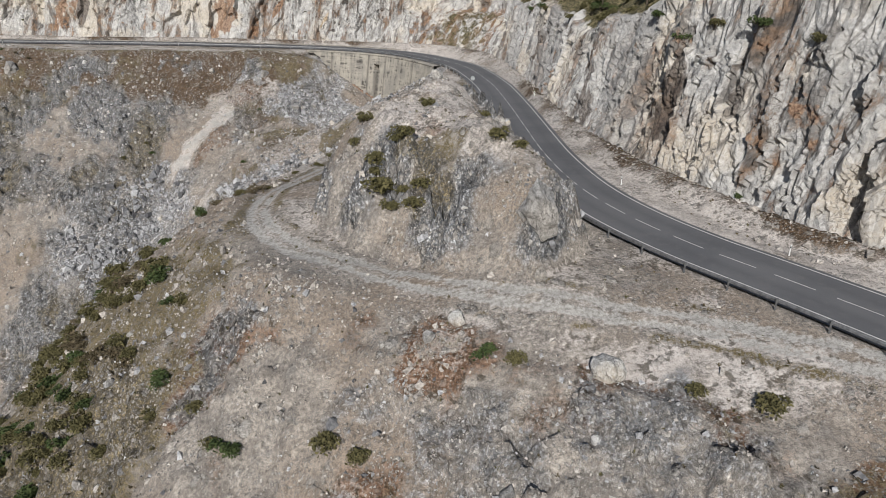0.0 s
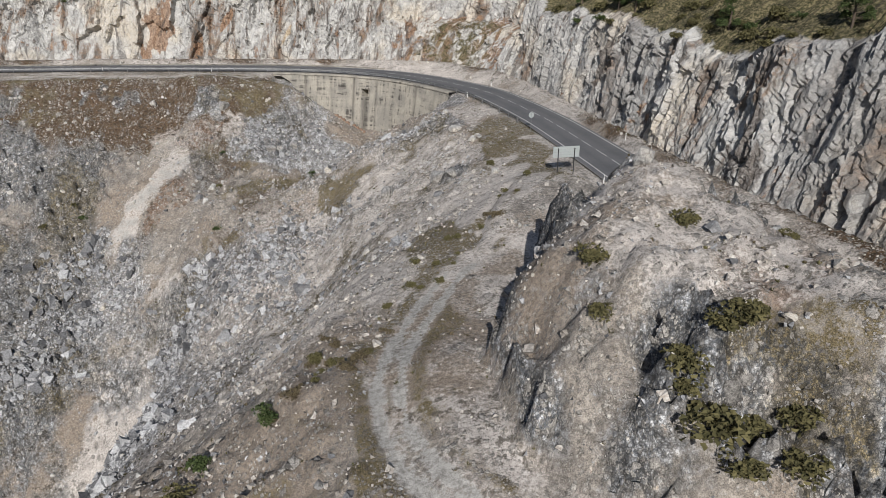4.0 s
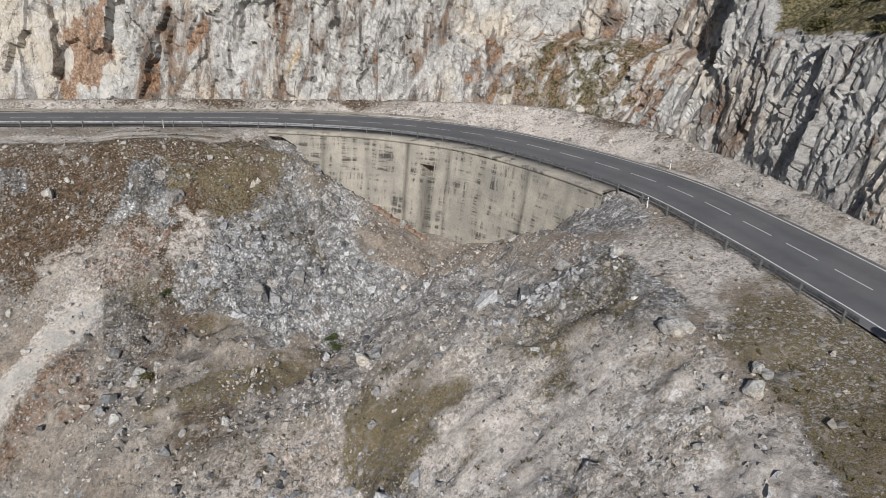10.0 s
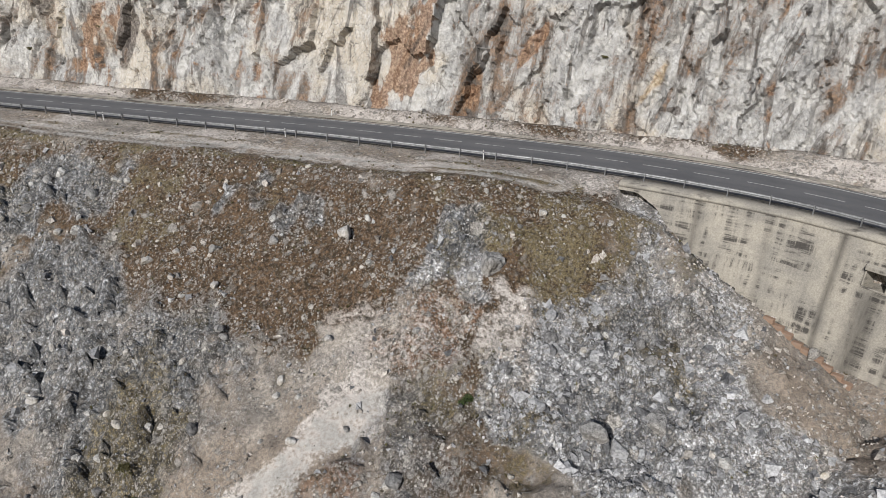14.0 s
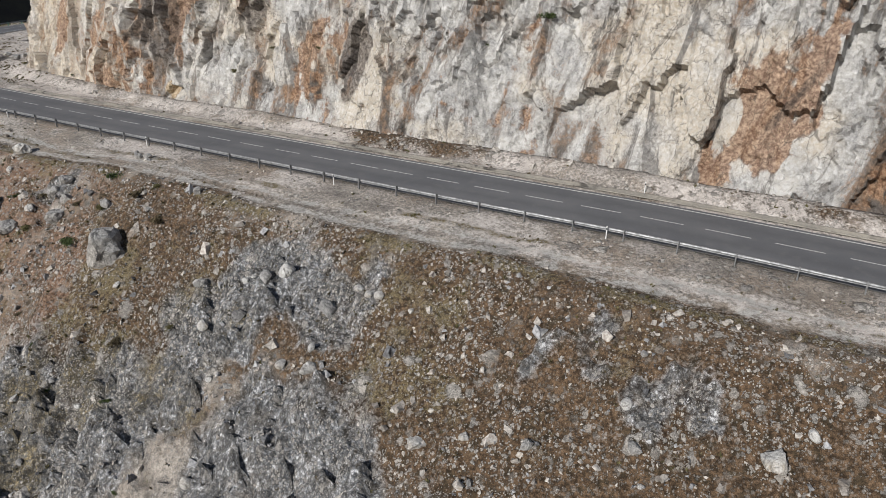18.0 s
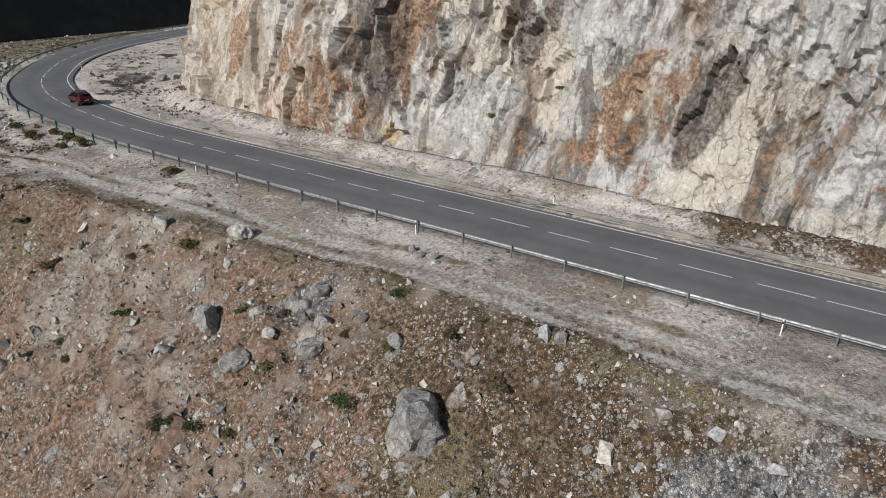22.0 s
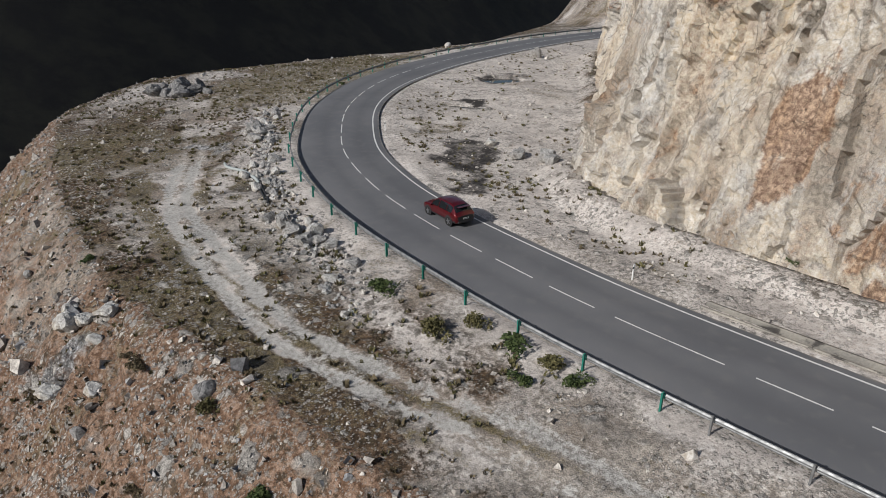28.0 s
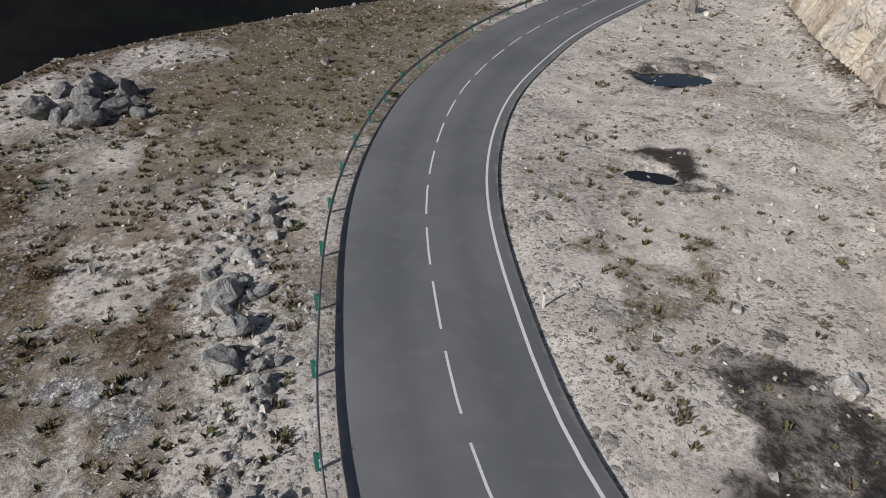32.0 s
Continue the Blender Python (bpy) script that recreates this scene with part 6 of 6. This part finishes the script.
# ======== the red car
def build_car(x, y):
    s = s_at(x, y)
    p, d, left = frame_at(s)
    car = new("car")
    q = p - left * 1.85
    car.matrix_basis = Matrix.Translation((q.x, q.y, q.z + 0.035)) @ Matrix.Rotation(math.atan2(d.y, d.x), 4, "Z")
    tagged(car, "dark red metallic compact crossover car on the road", "car")
    red = material("red_metallic", 0.28, 0.35, (0.095, 0.003, 0.006))
    red.node_tree.nodes["Principled BSDF"].inputs["Coat Weight"].default_value = 1.0
    red.node_tree.nodes["Principled BSDF"].inputs["Coat Roughness"].default_value = 0.06
    glass = material("dark_glass", 0.05, 0.0, (0.012, 0.014, 0.016))
    glass.node_tree.nodes["Principled BSDF"].inputs["Specular IOR Level"].default_value = 0.6
    rubber, rim, trim = material("tyre_rubber", 0.85, 0, (0.018, 0.018, 0.018)), material("alloy_rim", 0.35, 0.9, (0.45, 0.45, 0.47)), material("grey_trim", 0.6, 0, (0.03, 0.03, 0.032))
    lamp_red, lamp_clear = material("rear_lens", 0.15, 0, (0.30, 0.01, 0.012)), material("head_lens", 0.08, 0, (0.55, 0.57, 0.6))
    # along the car: x, sill, belt, top, half widths at sill, belt and top
    S = np.array([(-2.24, 0.50, 0.80, 0.90, 0.66, 0.70, 0.60), (-2.16, 0.36, 0.92, 1.02, 0.80, 0.84, 0.70), (-2.0, 0.30, 0.99, 1.22, 0.86, 0.90, 0.67), (-1.7, 0.27, 1.0, 1.50, 0.88, 0.92, 0.63), (-1.2, 0.27, 0.99, 1.63, 0.88, 0.92, 0.62),
                  (-0.3, 0.27, 0.97, 1.67, 0.88, 0.92, 0.63), (0.35, 0.27, 0.96, 1.62, 0.88, 0.92, 0.64), (0.75, 0.27, 0.95, 1.42, 0.88, 0.92, 0.68), (1.25, 0.27, 0.94, 1.06, 0.88, 0.92, 0.78), (1.8, 0.29, 0.86, 0.96, 0.86, 0.90, 0.74),
                  (2.12, 0.34, 0.72, 0.82, 0.80, 0.82, 0.64), (2.25, 0.44, 0.58, 0.66, 0.62, 0.64, 0.52)])

    def at(xx):
        return [np.interp(xx, S[:, 0], S[:, k]) for k in range(1, 7)]

    def skin(xx, t, side, lift=0.0):
        lo, be, to, wl, wb, wt = at(xx)
        ys = np.interp(t, [0, 0.12, 0.45, 1.0, 1.5, 2.0, 2.5, 3.0], [wl * 0.86, wl, wb, wb * 0.985, wt + 0.42 * (wb - wt), wt, wt * 0.6, 0])
        zs = np.interp(t, [0, 0.12, 0.45, 1.0, 1.5, 2.0, 2.5, 3.0], [lo, lo + 0.1, lo + 0.55 * (be - lo), be, be + 0.55 * (to - be), to - 0.05, to, to + 0.015])
        return (xx, side * (ys + lift * (t < 2.2)), zs + lift * (t >= 1.6))

    def patch(name, xs, ts, mat, lift, label=""):
        bm = bmesh.new()
        for side in (1, -1):
            grid = [[bm.verts.new(skin(xx, t, side, lift)) for t in ts] for xx in xs]
            for a, b in zip(grid, grid[1:]):
                for i in range(len(ts) - 1):
                    bm.faces.new((a[i], b[i], b[i + 1], a[i + 1]) if side > 0 else (a[i + 1], b[i + 1], b[i], a[i]))
        bmesh.ops.remove_doubles(bm, verts=bm.verts, dist=0.0005)
        bmesh.ops.recalc_face_normals(bm, faces=bm.faces)
        for f in bm.faces:
            f.smooth = True
        return part(name, bm, mat, car, label)

    xs = np.r_[-2.24, -2.2, -2.16, np.linspace(-2.05, 2.05, 30), 2.12, 2.2, 2.25]
    patch("body", xs, [0, 0.06, 0.12, 0.25, 0.45, 0.7, 1.0, 1.25, 1.5, 1.75, 2.0, 2.2, 2.5, 2.8, 3.0], red, 0.0, "glossy dark red body shell")
    for xx in (-2.24, 2.25):
        bm = bmesh.new()
        ring = [bm.verts.new(skin(xx, t, side)) for side, ts in ((1, (0, 0.12, 0.45, 1.0, 1.5, 2.0, 2.5)), (-1, (2.5, 2.0, 1.5, 1.0, 0.45, 0.12, 0))) for t in ts]
        bm.faces.new(ring)
        part("end_panel", bm, trim, car)
    for side in (1, -1):
        for a, b in ((-1.62, -1.0), (-0.94, -0.02), (0.04, 0.86)):
            bm = bmesh.new()
            ux, ts = np.linspace(a, b, 5), np.linspace(1.1, 1.86, 4)
            if a > 0:
                rows = [[bm.verts.new(skin(xx, 1.1 + (t - 1.1) * (1 - max(0, xx - 0.3) * 0.4), side, 0.008)) for t in ts] for xx in ux]
            else:
                rows = [[bm.verts.new(skin(xx, t, side, 0.008)) for t in ts] for xx in ux]
            for r, w in zip(rows, rows[1:]):
                for i in range(3):
                    bm.faces.new((r[i], w[i], w[i + 1], r[i + 1]))
            bmesh.ops.recalc_face_normals(bm, faces=bm.faces)
            part("side_window", bm, glass, car, "dark tinted side window")
    patch("windscreen", np.linspace(0.46, 1.2, 6), [1.95, 2.1, 2.5, 3.0], glass, 0.01)
    patch("rear_window", np.linspace(-2.04, -1.62, 5), [1.8, 2.1, 2.5, 3.0], glass, 0.01)
    patch("sill", np.linspace(-2.1, 2.1, 20), [0, 0.06, 0.12, 0.24], trim, 0.012, "grey plastic sill cladding")
    for side in (1, -1):
        bm = bmesh.new()
        rod(bm, (-1.4, side * 0.56, 1.70), (0.3, side * 0.56, 1.69), 0.018, 6)
        part("roof_rail", bm, trim, car)
        bm = bmesh.new()
        box(bm, 0.78, side * 1.0, 1.03, 0.12, 0.2, 0.14, 0.03)
        part("mirror", bm, red, car)
        bm = bmesh.new()
        box(bm, -2.12, side * 0.66, 0.90, 0.14, 0.34, 0.10, 0.03)
        part("rear_light", bm, lamp_red, car, "red rear light")
        bm = bmesh.new()
        box(bm, 2.06, side * 0.62, 0.70, 0.18, 0.34, 0.09, 0.03)
        part("headlight", bm, lamp_clear, car, "clear headlight")
        for wx in (-1.36, 1.34):
            bm = bmesh.new()
            rod(bm, (wx, side * 0.84, 0.36), (wx, side * 0.93, 0.36), 0.435, 28)
            part("wheel_arch", bm, trim, car)
            bm = bmesh.new()
            v = rod(bm, (wx, side * 0.70, 0.34), (wx, side * 0.945, 0.34), 0.345, 30)
            bmesh.ops.bevel(bm, geom=[e for e in bm.edges if e.calc_length() < 0.1], offset=0.02, segments=1, affect="EDGES")
            wheel = part("wheel", bm, rubber, car, "black tyre")
            bm = bmesh.new()
            rod(bm, (wx, side * 0.946, 0.34), (wx, side * 0.95, 0.34), 0.06, 12)
            for k in range(5):
                a = k * 2 * math.pi / 5
                box(bm, wx + 0.12 * math.cos(a), side * 0.948, 0.34 + 0.12 * math.sin(a), 0.22, 0.012, 0.06, 0, Euler((0, -a, 0)))
            bmesh.ops.create_circle(bm, segments=24, radius=0.25, matrix=pose(wx, side * 0.947, 0.34, 90))
            part("rim", bm, rim, wheel, "silver five-spoke rim")
    bm = bmesh.new()
    box(bm, -2.245, 0, 0.68, 0.02, 0.52, 0.12, 0.005)
    plate = part("number_plate", bm, WHITE_PLASTIC, car, "white number plate")
    bm = bmesh.new()
    for k in range(7):
        box(bm, -2.258, -0.18 + 0.06 * k, 0.68, 0.004, 0.035, 0.07)
    part("plate_bars", bm, BLACK_PLASTIC, plate)
    bm = bmesh.new()
    box(bm, -1.98, 0, 1.50, 0.28, 1.1, 0.03, 0.01)
    part("spoiler", bm, red, car)
    bm = bmesh.new()
    box(bm, -2.19, 0, 0.42, 0.16, 1.35, 0.16, 0.03)
    part("bumper_trim", bm, trim, car)


build_car(-111.6, 7.0)
